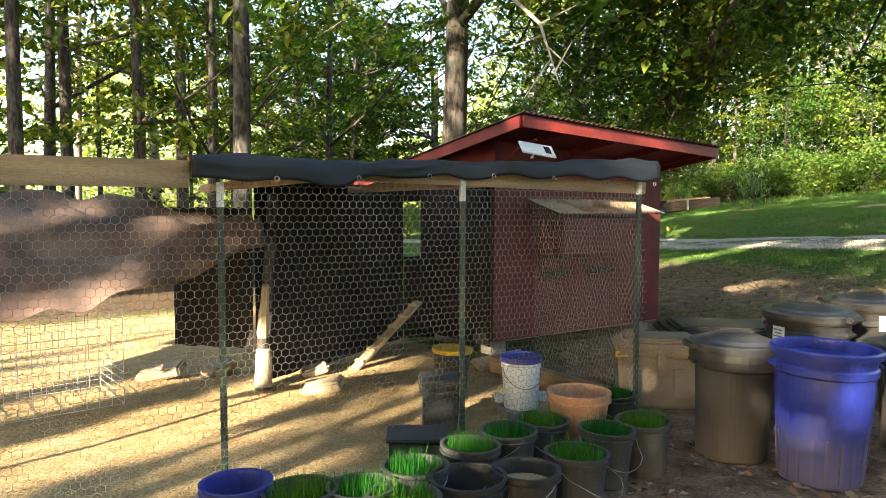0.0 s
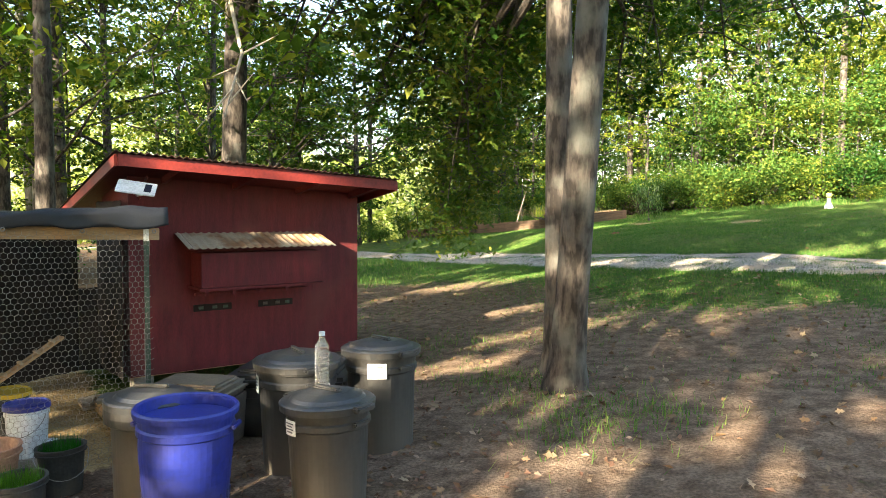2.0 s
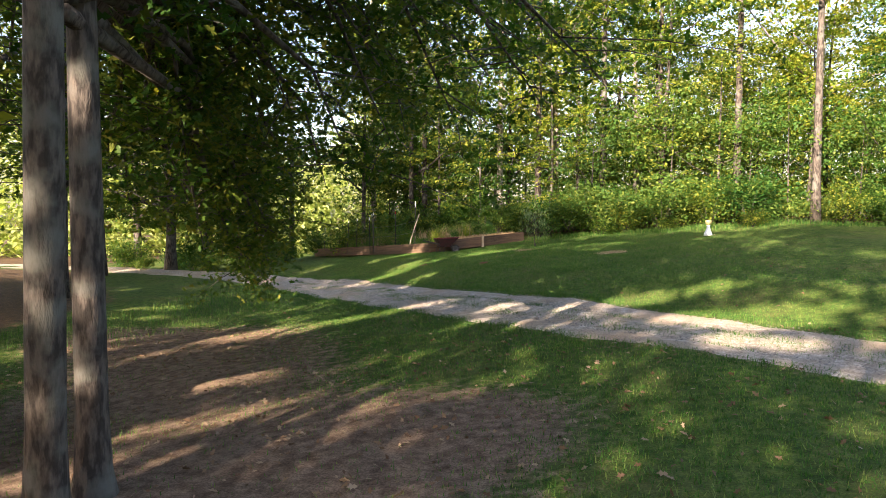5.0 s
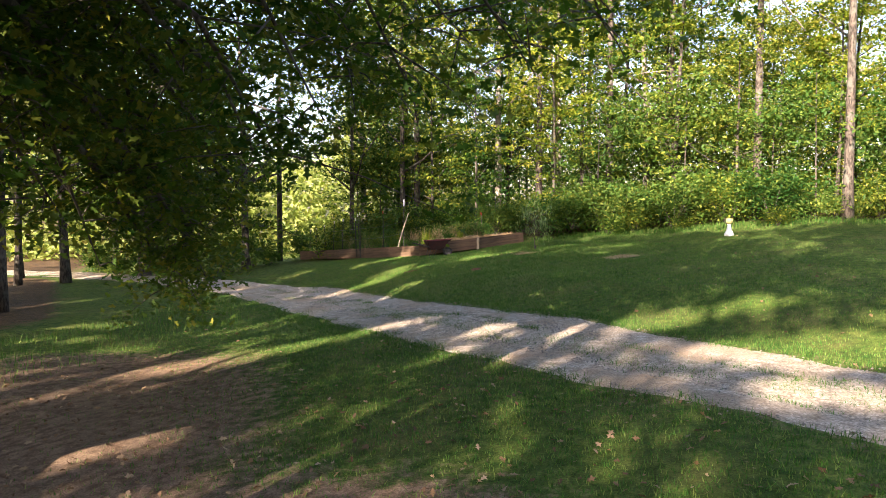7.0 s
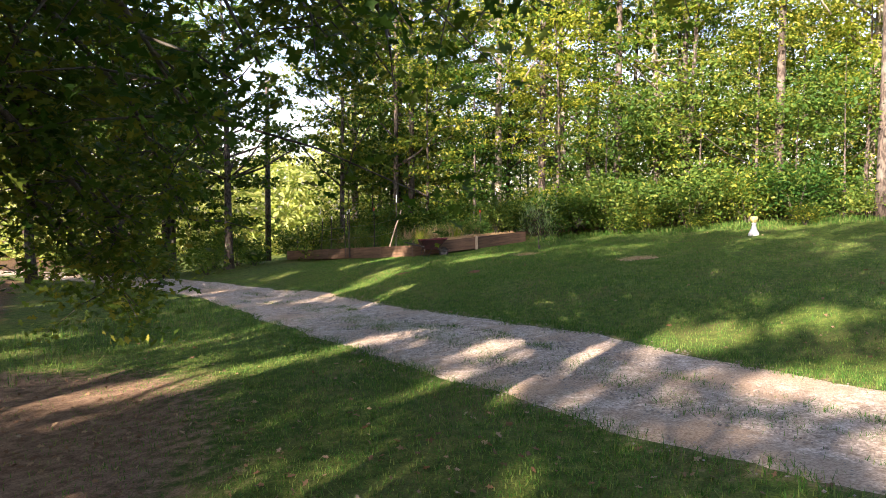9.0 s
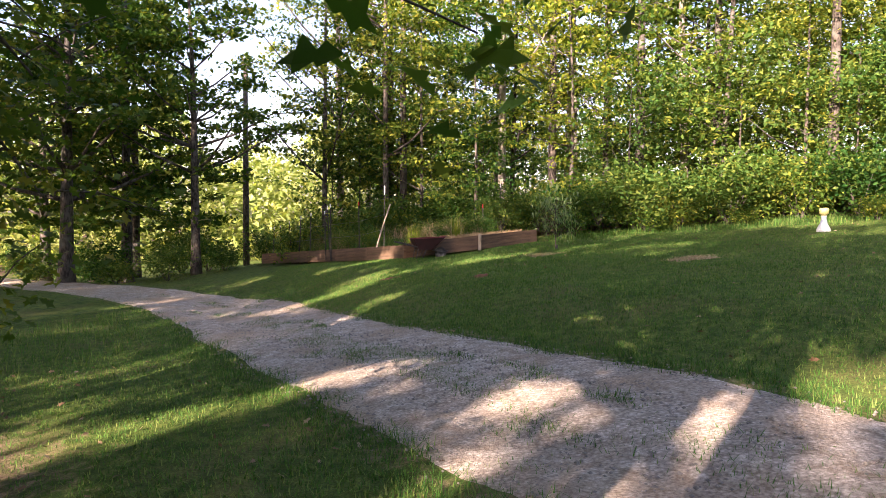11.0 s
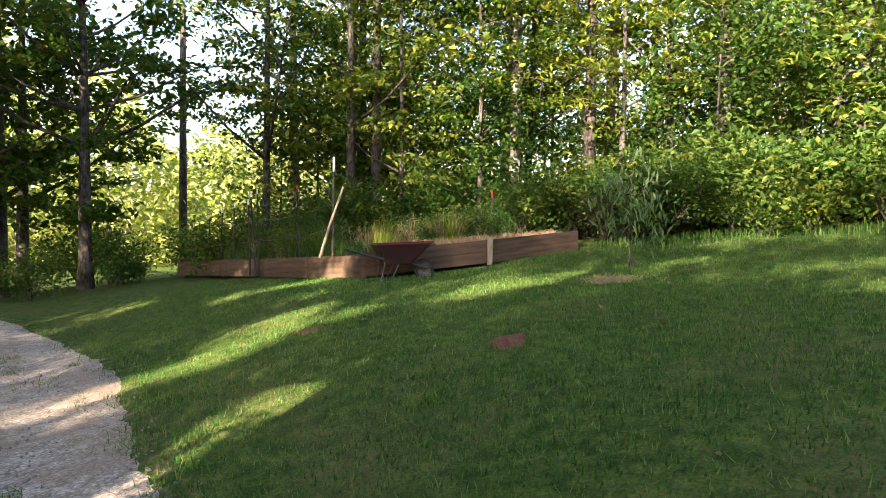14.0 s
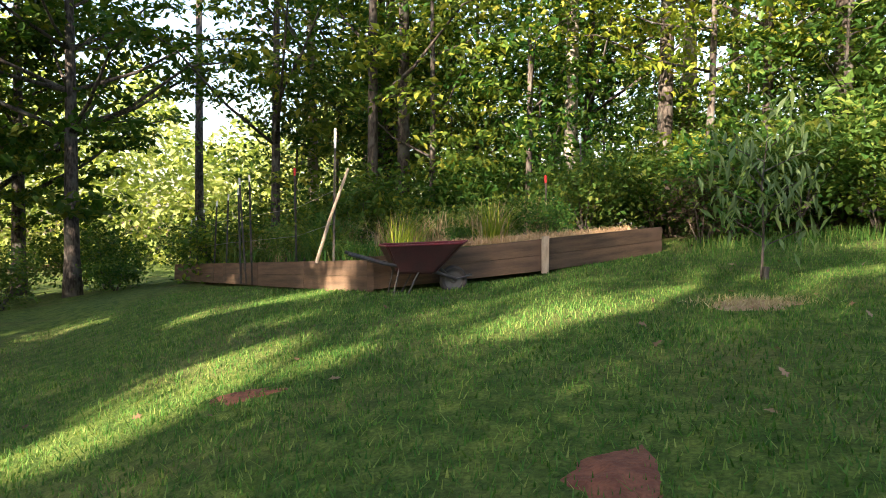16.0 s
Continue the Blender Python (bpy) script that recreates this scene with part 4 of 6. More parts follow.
def coop():
    root = thing("chicken_coop", COOP, "dark red painted wooden chicken coop with overhanging shed roof", "coop")
    a0, a1, n0, n1 = 0.2, 2.87, 0.66, 1.9

    def eave(a, n):
        return 2.36 - 0.05 * a - 0.16 * (n - 0.0)

    def wall(name, p, q, label=""):
        bm = bmesh.new()
        d = Vector((q[0] - p[0], q[1] - p[1], 0))
        nrm = Vector((-d.y, d.x, 0)).normalized() * 0.05
        lo, hi = [], []
        for pt in (p, q):
            for s in (0, 1):
                v = Vector((pt[0], pt[1], 0)) + nrm * s
                lo.append(bm.verts.new((v.x, v.y, 0.16)))
                hi.append(bm.verts.new((v.x, v.y, eave(v.x, v.y) - 0.01)))
        for f in ((lo[0], lo[2], hi[2], hi[0]), (lo[3], lo[1], hi[1], hi[3]), (lo[1], lo[0], hi[0], hi[1]), (lo[2], lo[3], hi[3], hi[2]), (lo[1], lo[3], lo[2], lo[0]), (hi[0], hi[2], hi[3], hi[1])):
            bm.faces.new(f)
        return part(name, bm, RED, root, label)

    wall("front_wall", (a0, n0), (a1, n0))
    wall("side_wall", (a1, n0 + 0.052), (a1, n1 - 0.052))
    wall("back_wall", (a1, n1), (a0, n1))
    wall("side_wall", (a0, n1 - 0.052), (a0, n0 + 0.052))
    bm = bmesh.new()
    box(bm, (2.6, n1 - n0 - 0.06, 0.05), pose((a0 + a1) / 2, (n0 + n1) / 2, 0.17))
    part("floor", bm, LUMBER, root)
    for a in (0.35, 2.7):
        for n in (0.85, 1.72):
            bm = plank((0.2, 0.2, 0.26), 0.01)
            part("foot_block", bm, PEBBLE, root).location = (a, n, 0.05)
    for a in (1.2, 2.8):
        part("roof_post", box(bmesh.new(), (0.07, 0.07, eave(a, 3.05)), pose(a, 3.05, eave(a, 3.05) / 2 - 0.01), 0.004), RED, root, "post carrying the back of the roof")
    # roof deck and corrugated sheet
    bm = bmesh.new()
    c0, c1, m0, m1 = -0.02, 3.0, 0.0, 3.2
    for z0, z1 in ((0.0, 0.03),):
        vs = [bm.verts.new((a, n, eave(a, n) + z)) for z in (z0, z1) for a, n in ((c0, m0), (c1, m0), (c1, m1), (c0, m1))]
        for f in ((3, 2, 1, 0), (4, 5, 6, 7), (0, 1, 5, 4), (1, 2, 6, 5), (2, 3, 7, 6), (3, 0, 4, 7)):
            bm.faces.new([vs[i] for i in f])
    part("roof_deck", bm, RED, root, "dark red painted plywood soffit")
    bm = bmesh.new()
    rows = []
    steps = 170
    for i in range(steps + 1):
        a = c0 - 0.06 + (c1 - c0 + 0.1) * i / steps
        w = 0.011 * math.sin(a * 2 * math.pi / 0.07)
        rows.append([bm.verts.new((a, n, eave(a, n) + 0.05 + w)) for n in (m0 - 0.07, m1 + 0.05)])
    for r, s in zip(rows, rows[1:]):
        bm.faces.new((r[0], s[0], s[1], r[1]))
    sheet = part("roof_sheet", bm, ROOF_METAL, root, "corrugated rusty brown metal roof sheet")
    sol = sheet.modifiers.new("solid", "SOLIDIFY")
    sol.thickness = 0.004
    for name, p, q in (("fascia", (c0 - 0.01, m0 - 0.02), (c1 + 0.01, m0 - 0.02)), ("fascia", (c0 - 0.025, m0), (c0 - 0.025, m1)), ("fascia", (c1 + 0.025, m0), (c1 + 0.025, m1))):
        bm = bmesh.new()
        d = Vector((q[0] - p[0], q[1] - p[1], 0))
        w = Vector((-d.y, d.x, 0)).normalized() * 0.012
        vs = []
        for pt in (p, q):
            for s in (-1, 1):
                for z in (-0.075, 0.036):
                    vs.append(bm.verts.new((pt[0] + w.x * s, pt[1] + w.y * s, eave(*pt) + z)))
        for f in ((0, 1, 3, 2), (4, 6, 7, 5), (0, 4, 5, 1), (2, 3, 7, 6), (0, 2, 6, 4), (1, 5, 7, 3)):
            bm.faces.new([vs[i] for i in f])
        part(name, bm, RED_TRIM, root, "bright red fascia board")
    for a in (0.55, 1.3, 2.05, 2.75):
        bm = bmesh.new()
        box(bm, (0.04, 0.62, 0.07), pose(a, 0.34, eave(a, 0.34) - 0.037, -9.1))
        part("rafter", bm, RED, root)
    # nest box with its lean-to cover
    nb = part("nest_box", box(bmesh.new(), (1.36, 0.36, 0.36), pose(1.5, 0.478, 1.26), 0.006), RED, root)
    part("nest_box_bottom", box(bmesh.new(), (1.42, 0.40, 0.025), pose(1.5, 0.456, 1.065), 0.003), RED, nb)
    for a in (0.86, 1.15, 1.45, 1.75, 2.08):
        part("slat", box(bmesh.new(), (0.035, 0.012, 0.05), pose(a, 0.262, 1.03)), RED, nb)
    bm = bmesh.new()
    rows = []
    for i in range(61):
        a = 0.66 + 1.66 * i / 60
        w = 0.009 * math.sin(a * 2 * math.pi / 0.083)
        rows.append([bm.verts.new((a, n, z + w)) for n, z in ((0.655, 1.645), (0.18, 1.5))])
    for r, s in zip(rows, rows[1:]):
        bm.faces.new((r[0], r[1], s[1], s[0]))
    cover = part("box_cover", bm, AWNING, root, "weathered rusty corrugated cover sheet")
    cover.modifiers.new("solid", "SOLIDIFY").thickness = 0.006
    for a in (0.72, 2.26):
        part("cover_bracket", box(bmesh.new(), (0.03, 0.42, 0.03), pose(a, 0.43, 1.555, 17)), RED, root)
    part("ledge", box(bmesh.new(), (1.3, 0.05, 0.03), pose(1.5, 0.632, 0.98), 0.004), RED, root)
    for a in (1.05, 1.78):
        # no hole here: a black plate paints the shade inside the vent
        v = part("vent", box(bmesh.new(), (0.42, 0.012, 0.075), pose(a, 0.652, 0.83), 0.003), SHADE_CLOTH, root, "black plate painted as the shade in a vent opening")
        for s in (-0.13, 0.02, 0.14):
            part("vent_bar", box(bmesh.new(), (0.05, 0.012, 0.03), pose(a + s, 0.642, 0.83)), POST_GREEN, v)
    # light bracket under the eave
    part("conduit", tube([(0.3, 0.62, 2.0), (0.3, 0.4, 2.15), (0.25, 0.1, 2.2)], 0.012, 6), RED_TRIM, root)


coop()

sp = thing("solar_light", COOP @ pose(0.12, -0.05, 2.09, 36, 8, -20), "small white solar panel lamp on the coop eave", "lamp")
part("frame", box(bmesh.new(), (0.34, 0.20, 0.018), None, 0.006), WHITE, sp)
part("panel", box(bmesh.new(), (0.06, 0.12, 0.004), pose(0.1, 0, 0.012)), PANEL, sp)
part("bracket", tube([(0, 0, -0.01), (0.0, 0.05, -0.12), (0.05, 0.14, -0.16)], 0.012, 6), WHITE, sp)

# ---- chicken run ----
FU, FV = Vector((0.67, 0.742)), Vector((-0.742, 0.67))
RUN = Matrix(((FU.x, FV.x, 0, -7.17), (FU.y, FV.y, 0, 4.55), (0, 0, 1, 0), (0, 0, 0, 1)))


def t_post(m, height, body, cap, label, group, cap_h=0.13):
    root = thing("fence_post", m, label, "fence post", group)
    bm = bmesh.new()
    box(bm, (0.036, 0.005, height - cap_h + 0.25), pose(0, 0, (height - cap_h - 0.25) / 2))
    box(bm, (0.005, 0.034, height - cap_h + 0.25), pose(0, 0.0195, (height - cap_h - 0.25) / 2))
    z = 0.1
    while z < height - cap_h - 0.05:
        box(bm, (0.014, 0.012, 0.012), pose(0, -0.0085, z))
        z += 0.055
    part("shaft", bm, body, root)
    bm = bmesh.new()
    box(bm, (0.037, 0.007, cap_h), pose(0, 0, height - cap_h / 2))
    box(bm, (0.007, 0.035, cap_h), pose(0, 0.021, height - cap_h / 2))
    part("cap", bm, cap, root, "pale painted tip")
    return root


for u, h in ((0.0, 1.68), (1.5, 1.72), (3.05, 1.78)):
    t_post(RUN @ pose(u, 0, 0), h, POST_GREEN, POST_WHITE, "green steel fence post with a white top", "run posts")
for u, v in ((-1.75, 0.0), (-3.3, 0.0)):
    t_post(RUN @ pose(u, v, 0), 1.66, POST_GREEN, POST_WHITE, "green steel fence post with a white top", "run posts")


def hex_wire(name, width, height, m, label, cell=0.043, wire=0.0013, sag=0.02, seed=1):
    """Hexagonal netting of twisted wire, each side a thin three-sided rod."""
    rng = np.random.default_rng(seed)
    dx, dy = cell, cell * 0.9
    cols, rows = int(width / dx), int(height / (dy * 2))
    segs = []

    def warp(u, z):
        return (u + 0.006 * math.sin(z * 7 + u * 3), sag * math.sin(u * 2.1 + 1) * math.sin(z * 2.4) + 0.008 * math.sin(9 * u + 5 * z), z)

    for i in range(cols):
        for j in range(rows * 2):
            ox = (0.5 * dx if j % 2 else 0.0)
            u, z = i * dx + ox, j * dy + 0.03
            a, b, c = (u, z + dy * 0.30), (u + dx / 2, z), (u + dx, z + dy * 0.30)
            d = (u, z + dy * 1.0)
            segs += [(a, b), (b, c), (a, d)]
    P = np.array([warp(*s[0]) for s in segs])
    Q = np.array([warp(*s[1]) for s in segs])
    ahead = Q - P
    ahead /= np.linalg.norm(ahead, axis=1)[:, None]
    e1 = np.tile([0, 1.0, 0], (len(P), 1))
    e2 = np.cross(ahead, e1)
    v = []
    for k in range(3):
        o = wire * (math.cos(k * 2.094) * e1 + math.sin(k * 2.094) * e2)
        v += [P + o, Q + o]
    v = np.stack(v, 1).reshape(-1, 3)
    base = (np.arange(len(P)) * 6)[:, None, None]
    f = (np.array([(0, 1, 3, 2), (2, 3, 5, 4), (4, 5, 1, 0)])[None] + base).reshape(-1, 4)
    ob = new(name, mesh_of(name, v.tolist(), f.tolist(), WIRE))
    ob.matrix_world = m
    return tagged(ob, label, "wire netting", "", "stuff")


hex_wire("chicken_wire", 4.9, 1.74, RUN @ pose(-1.8, -0.03, 0.0), "sagging hexagonal chicken wire across the run's front")
hex_wire("chicken_wire", 2.0, 1.66, RUN @ pose(-3.85, -0.03, 0.0), "sagging hexagonal chicken wire across the run's front", seed=2)
hex_wire("chicken_wire", 1.6, 1.7, RUN @ pose(3.06, 0.02, 0.0, 0, 0, 82), "hexagonal chicken wire on the run's side beside the coop", seed=3)

beam = thing("top_rail", RUN @ pose(0, 0, 0), "weathered pale wooden rail along the top of the run", "rail")
part("board", box(bmesh.new(), (3.7, 0.04, 0.14), pose(-2.0, 0.03, 1.72), 0.004), LUMBER, beam)
part("board", box(bmesh.new(), (3.3, 0.04, 0.09), pose(1.5, 0.055, 1.735, 0, 1.2), 0.004), LUMBER, beam)
for u in (0.55, 1.9):
    part("cross_rail", box(bmesh.new(), (0.04, 3.2, 0.07), pose(u, 1.7, 1.73), 0.004), LUMBER, beam)


def cloth(name, corner_fn, nu, nv, material, label, wrinkle, thickness=0.004, seed=0, category="tarp"):
    """A wrinkled sheet over a grid; corner_fn gives the smooth place for (s, t)."""
    bm = bmesh.new()
    grid = []
    for j in range(nv + 1):
        row = []
        for i in range(nu + 1):
            s, t = i / nu, j / nv
            p = Vector(corner_fn(s, t))
            w = wrinkle * (noise.noise((s * 7 + seed, t * 4, seed)) + 0.5 * noise.noise((s * 19, t * 11 + seed, 3)))
            row.append(bm.verts.new((p.x, p.y + 0.6 * w, p.z + w)))
        grid.append(row)
    for a, b in zip(grid, grid[1:]):
        for i in range(nu):
            bm.faces.new((a[i], a[i + 1], b[i + 1], b[i]))
    ob = new(name, finish(name, bm, material, True))
    ob.modifiers.new("solid", "SOLIDIFY").thickness = thickness
    return tagged(ob, label, category)


def tarp_fn(s, t):
    u = -0.15 + 3.35 * s
    top = 1.80 + 0.03 * s + 0.05 * s * s
    if t < 0.16:
        return (u, -0.06 - 0.02 * math.sin(u * 3), top - 0.10 - 0.018 * math.sin(2.2 * u + 1) - 0.012 * math.sin(13 * u) + t / 0.16 * 0.10)
    k = (t - 0.16) / 0.84
    return (u + 0.1 * k, -0.05 + 3.0 * k * (1 - 0.5 * max(0.0, s - 0.45)), top + 0.02 - 0.05 * math.sin(k * 3.14) * abs(math.sin(u * 2)))


tarp = cloth("roof_tarp", tarp_fn, 70, 36, TARP, "dark grey tarp stretched over the run with eyelets", 0.03, seed=4)
tarp.matrix_world = RUN
for k in range(8):
    u = -0.2 + 0.47 * k
    top = 1.80 + 0.03 * (u + 0.35) / 3.55
    bm = bmesh.new()
    r = [[bm.verts.new(((rad) * math.cos(a * math.pi / 6), dy, (rad) * math.sin(a * math.pi / 6))) for a in range(12)] for rad, dy in ((0.016, 0), (0.013, -0.006), (0.008, 0))]
    for p, q in zip(r, r[1:]):
        for i in range(12):
            bm.faces.new((p[i], p[(i + 1) % 12], q[(i + 1) % 12], q[i]))
    g = part("eyelet", bm, STEEL, tarp)
    g.matrix_local = pose(u, -0.10 - 0.02 * math.sin(u * 3), top - 0.085 - 0.02 * math.sin(2.2 * u + 1))

back = cloth("shade_cloth", lambda s, t: (0.75 + 2.08 * s, 2.15 + 1.31 * s + 0.03 * math.sin(9 * s), 0.02 + 1.76 * t), 40, 20, SHADE_CLOTH, "black shade cloth closing the back of the run", 0.02, seed=9, category="cloth")
back.matrix_world = RUN
side_cl = cloth("shade_cloth", lambda s, t: (0.72 - 0.55 * s, 2.12 + 0.5 * s, 0.35 + 1.2 * t), 12, 20, SHADE_CLOTH, "black shade cloth hanging at the run's corner", 0.02, seed=12, category="cloth")
side_cl.matrix_world = RUN
# black strips added to darken the space below and above the bright gap
for lo, hi, sd in ((0.02, 0.98, 21), (1.62, 1.8, 23)):
    gap_dark = cloth("shade_cloth", lambda s, t: (2.83 + 0.36 * s, 3.46 - 0.1 * s, lo + (hi - lo) * t), 8, 10, SHADE_CLOTH, "black strip added between the run and the coop to make it dark", 0.015, seed=sd, category="cloth")
    gap_dark.matrix_world = RUN
# black sheet added to make the coop's side wall dark
coop_dark = cloth("shade_cloth", lambda s, t: (0.13 + 0.02 * math.sin(7 * s), 0.64 + 1.3 * s, 0.12 + 1.86 * t), 24, 16, SHADE_CLOTH, "black sheet added over the coop's side to make it dark", 0.015, seed=27, category="cloth")
coop_dark.matrix_world = COOP
burlap = cloth("fabric_sheet", lambda s, t: (-3.6 + 4.3 * s, 3.3 - 1.0 * s - (1.3 - 0.5 * s) * t, 1.62 + 0.05 * math.sin(6 * s) - (0.62 - 0.25 * abs(2 * s - 1)) * t - 0.16 * math.sin(3.14 * s) * t + 0.05 * math.sin(11 * s + 4 * t) + 0.045 * math.sin(15 * t + 4 * s)), 70, 40, BURLAP, "sagging brown fabric sheet littered with dead leaves", 0.11, seed=6, category="fabric sheet")
burlap.matrix_world = RUN

# ---- bins, tubs and buckets ----
def pot_profile(r0, r1, h, lip=0.012, wall=0.006):
    return [(r0 * 0.96, 0), (r0, 0.008), (r1 - 0.004, h * 0.86), (r1 - 0.004, h * 0.87), (r1 + lip, h * 0.875), (r1 + lip, h * 0.90), (r1, h * 0.905), (r1 + 0.002, h * 0.97), (r1 + lip, h * 0.975), (r1 + lip, h), (r1 - wall, h), (r0 - wall, 0.03), (0.0001, 0.03)]


def bucket(m, r0, r1, h, material, label, fill=None, fill_label="", blades_n=0, blade_h=0.1, handle=True, seed=0, group=""):
    root = thing("bucket", m, label, "bucket", group)
    part("pail", lathe(pot_profile(r0, r1, h), 36), material, root, smooth=False)
    if handle:
        hp = [(r1 + 0.014, 0, h * 0.88)] + [((r1 + 0.02) * math.cos(a), -(0.1 + r1 * 0.6) * math.sin(a), h * 0.88 - 0.13 * math.sin(a)) for a in np.linspace(0.15, 2.99, 12)] + [(-r1 - 0.014, 0, h * 0.88)]
        hp = [(x, -abs(y) if abs(y) > r1 * 0.2 else y, z) for x, y, z in hp]
        hp = [(x, y - (r1 * 0.35 if abs(x) < r1 * 0.95 else 0), z) for x, y, z in hp]
        part("handle", tube(hp, 0.0025, 5), STEEL, root)
    if fill:
        top = h * 0.8
        part("filling", lathe([(r1 - 0.02, top - 0.04), (r1 - 0.012, top - 0.012), (r1 * 0.6, top - 0.004), (0.0001, top)], 24), fill, root, fill_label)
    if blades_n:
        rng = np.random.default_rng(seed)
        a, r = rng.uniform(0, 6.283, blades_n), (r1 - 0.02) * np.sqrt(rng.uniform(0, 1, blades_n))
        roots = np.stack([r * np.cos(a), r * np.sin(a), np.full(blades_n, h * 0.78)], 1)
        g = new("wheatgrass", blades("wheatgrass", roots, blade_h, 0.006, WHEAT_BLADE, 0.3, rng))
        g.parent = root
        g["label"] = "thick bright green wheatgrass"
    return root


GP = "buckets of sprouting grass"
POTS = [(-5.75, 5.17, "g", 0.15), (-5.9, 4.87, "g", 0.15), (-5.62, 5.42, "g", 0.15), (-5.24, 5.36, "g", 0.15), (-5.04, 5.6, "g", 0.15), (-5.35, 4.92, "g", 0.155), (-5.55, 4.62, "grain", 0.155),
        (-5.78, 4.45, "empty", 0.17), (-6.06, 4.5, "g", 0.155), (-6.2, 4.2, "g", 0.15), (-6.44, 4.08, "g", 0.16), (-6.0, 4.16, "g", 0.155), (-5.25, 6.12, "g", 0.145)]
for i, (x, y, what, r) in enumerate(POTS):
    m = pose(x, y, 0.0, rr.uniform(-2, 2), rr.uniform(-2, 2), rr.uniform(-60, 60))
    h = 0.315
    if what == "g":
        bucket(m, r * 0.82, r, h, POT_GREY, "grey plastic bucket full of sprouting wheatgrass", SOIL, "dark potting soil", 430, 0.115, i % 3 != 1, i, GP)
    elif what == "grain":
        bucket(m, r * 0.82, r, h, BLACK, "dark plastic bucket half full of grain", GRAIN, "pale seed grain", 0, 0, True, i)
    else:
        bucket(m, r * 0.84, r, h, BLACK, "wide black plastic tub standing empty")
bucket(pose(-6.74, 4.03, 0, 0, 0, 10), 0.125, 0.15, 0.33, BLUE, "small blue plastic bucket in front of the run")
bucket(pose(-5.43, 5.72, 0.0, 0, 0, 40), 0.13, 0.185, 0.42, TAN, "terracotta-coloured plastic flower pot", SOIL, "dark potting soil", 0, 0, False)


def feeder(m):
    root = thing("water_bucket", m, "white plastic poultry bucket with blue lid and side cups", "bucket")
    part("pail", lathe([(0.125, 0), (0.128, 0.01), (0.142, 0.30), (0.15, 0.305), (0.15, 0.325), (0.144, 0.33), (0.146, 0.36), (0.14, 0.365), (0.0001, 0.365)], 36), WHITE, root)
    part("lid", lathe([(0.152, 0.345), (0.157, 0.348), (0.157, 0.385), (0.148, 0.39), (0.14, 0.378), (0.0001, 0.38)], 36), BLUE, root, "blue plastic lid")
    for s in (-1, 1):
        part("cup", lathe([(0.03, 0), (0.045, 0.06), (0.04, 0.06), (0.028, 0.01), (0.0001, 0.01)], 16), WHITE, root).matrix_local = pose(0.165 * s, 0, 0.04)
    part("handle", tube([(0.15 * math.cos(a), -0.05 - 0.12 * math.sin(a), 0.31 - 0.14 * math.sin(a)) for a in np.linspace(0, math.pi, 12)], 0.003, 5), STEEL, root)


feeder(pose(-5.95, 6.5, 0.06, 0, 0, 25))
block = thing("paving_block", pose(-5.95, 6.5, 0.03, 0, 0, 30), "dirty grey block under the white bucket", "block")
part("slab", plank((0.3, 0.3, 0.06), 0.008), PEBBLE, block)


def lidded(m, r0, r1, h, body, lid, label, lid_label):
    root = thing("bucket", m, label, "bucket")
    part("pail", lathe([(r0, 0), (r1, h - 0.03), (r1 + 0.008, h - 0.028), (r1 + 0.008, h), (0.0001, h)], 32), body, root)
    part("lid", lathe([(r1 + 0.012, h - 0.02), (r1 + 0.016, h - 0.018), (r1 + 0.016, h + 0.012), (r1 + 0.004, h + 0.018), (r1 - 0.01, h + 0.008), (0.0001, h + 0.012)], 32), lid, root, lid_label)
    return root


lidded(pose(-6.64, 6.95, 0, 0, 2, 0), 0.13, 0.155, 0.36, BLACK, YELLOW, "black bucket with a yellow lid inside the run", "yellow plastic lid")


def square_feeder(m):
    root = thing("feed_bin", m, "square grey plastic feed bucket with a snap lid", "bucket")
    bm = box(bmesh.new(), (0.26, 0.26, 0.34), pose(0, 0, 0.17))
    for v in bm.verts:
        if v.co.z < 0.1:
            v.co.x *= 0.86
            v.co.y *= 0.86
    bmesh.ops.bevel(bm, geom=bm.edges[:], offset=0.02, segments=2, affect="EDGES")
    part("pail", bm, POT_GREY, root)
    part("rim", box(bmesh.new(), (0.30, 0.30, 0.03), pose(0, 0, 0.30), 0.008), POT_GREY, root)
    part("lid", box(bmesh.new(), (0.305, 0.305, 0.045), pose(0, 0, 0.365), 0.014), LID_GREY, root)
    part("latch", box(bmesh.new(), (0.09, 0.02, 0.05), pose(0, -0.158, 0.34), 0.004), LID_GREY, root)


square_feeder(pose(-6.41, 5.93, 0.0, 0, 2, 22))
tote = thing("storage_tote", pose(-6.32, 5.25, 0.0, 0, 0, 20), "smoky clear plastic tote lying beside the buckets", "tote")
bm = box(bmesh.new(), (0.34, 0.26, 0.2), pose(0, 0, 0.1), 0.02)
part("tub", bm, POT_GREY, tote)
part("rim", box(bmesh.new(), (0.37, 0.29, 0.02), pose(0, 0, 0.205), 0.006), LID_GREY, tote)

tray = thing("plastic_tray", pose(-5.25, 4.45, 0.03, 3, -4, 20), "flat black plastic tray lying on the soil", "tray")
bm = box(bmesh.new(), (0.5, 0.3, 0.06), None, 0.012)
part("base", bm, BLACK, tray)


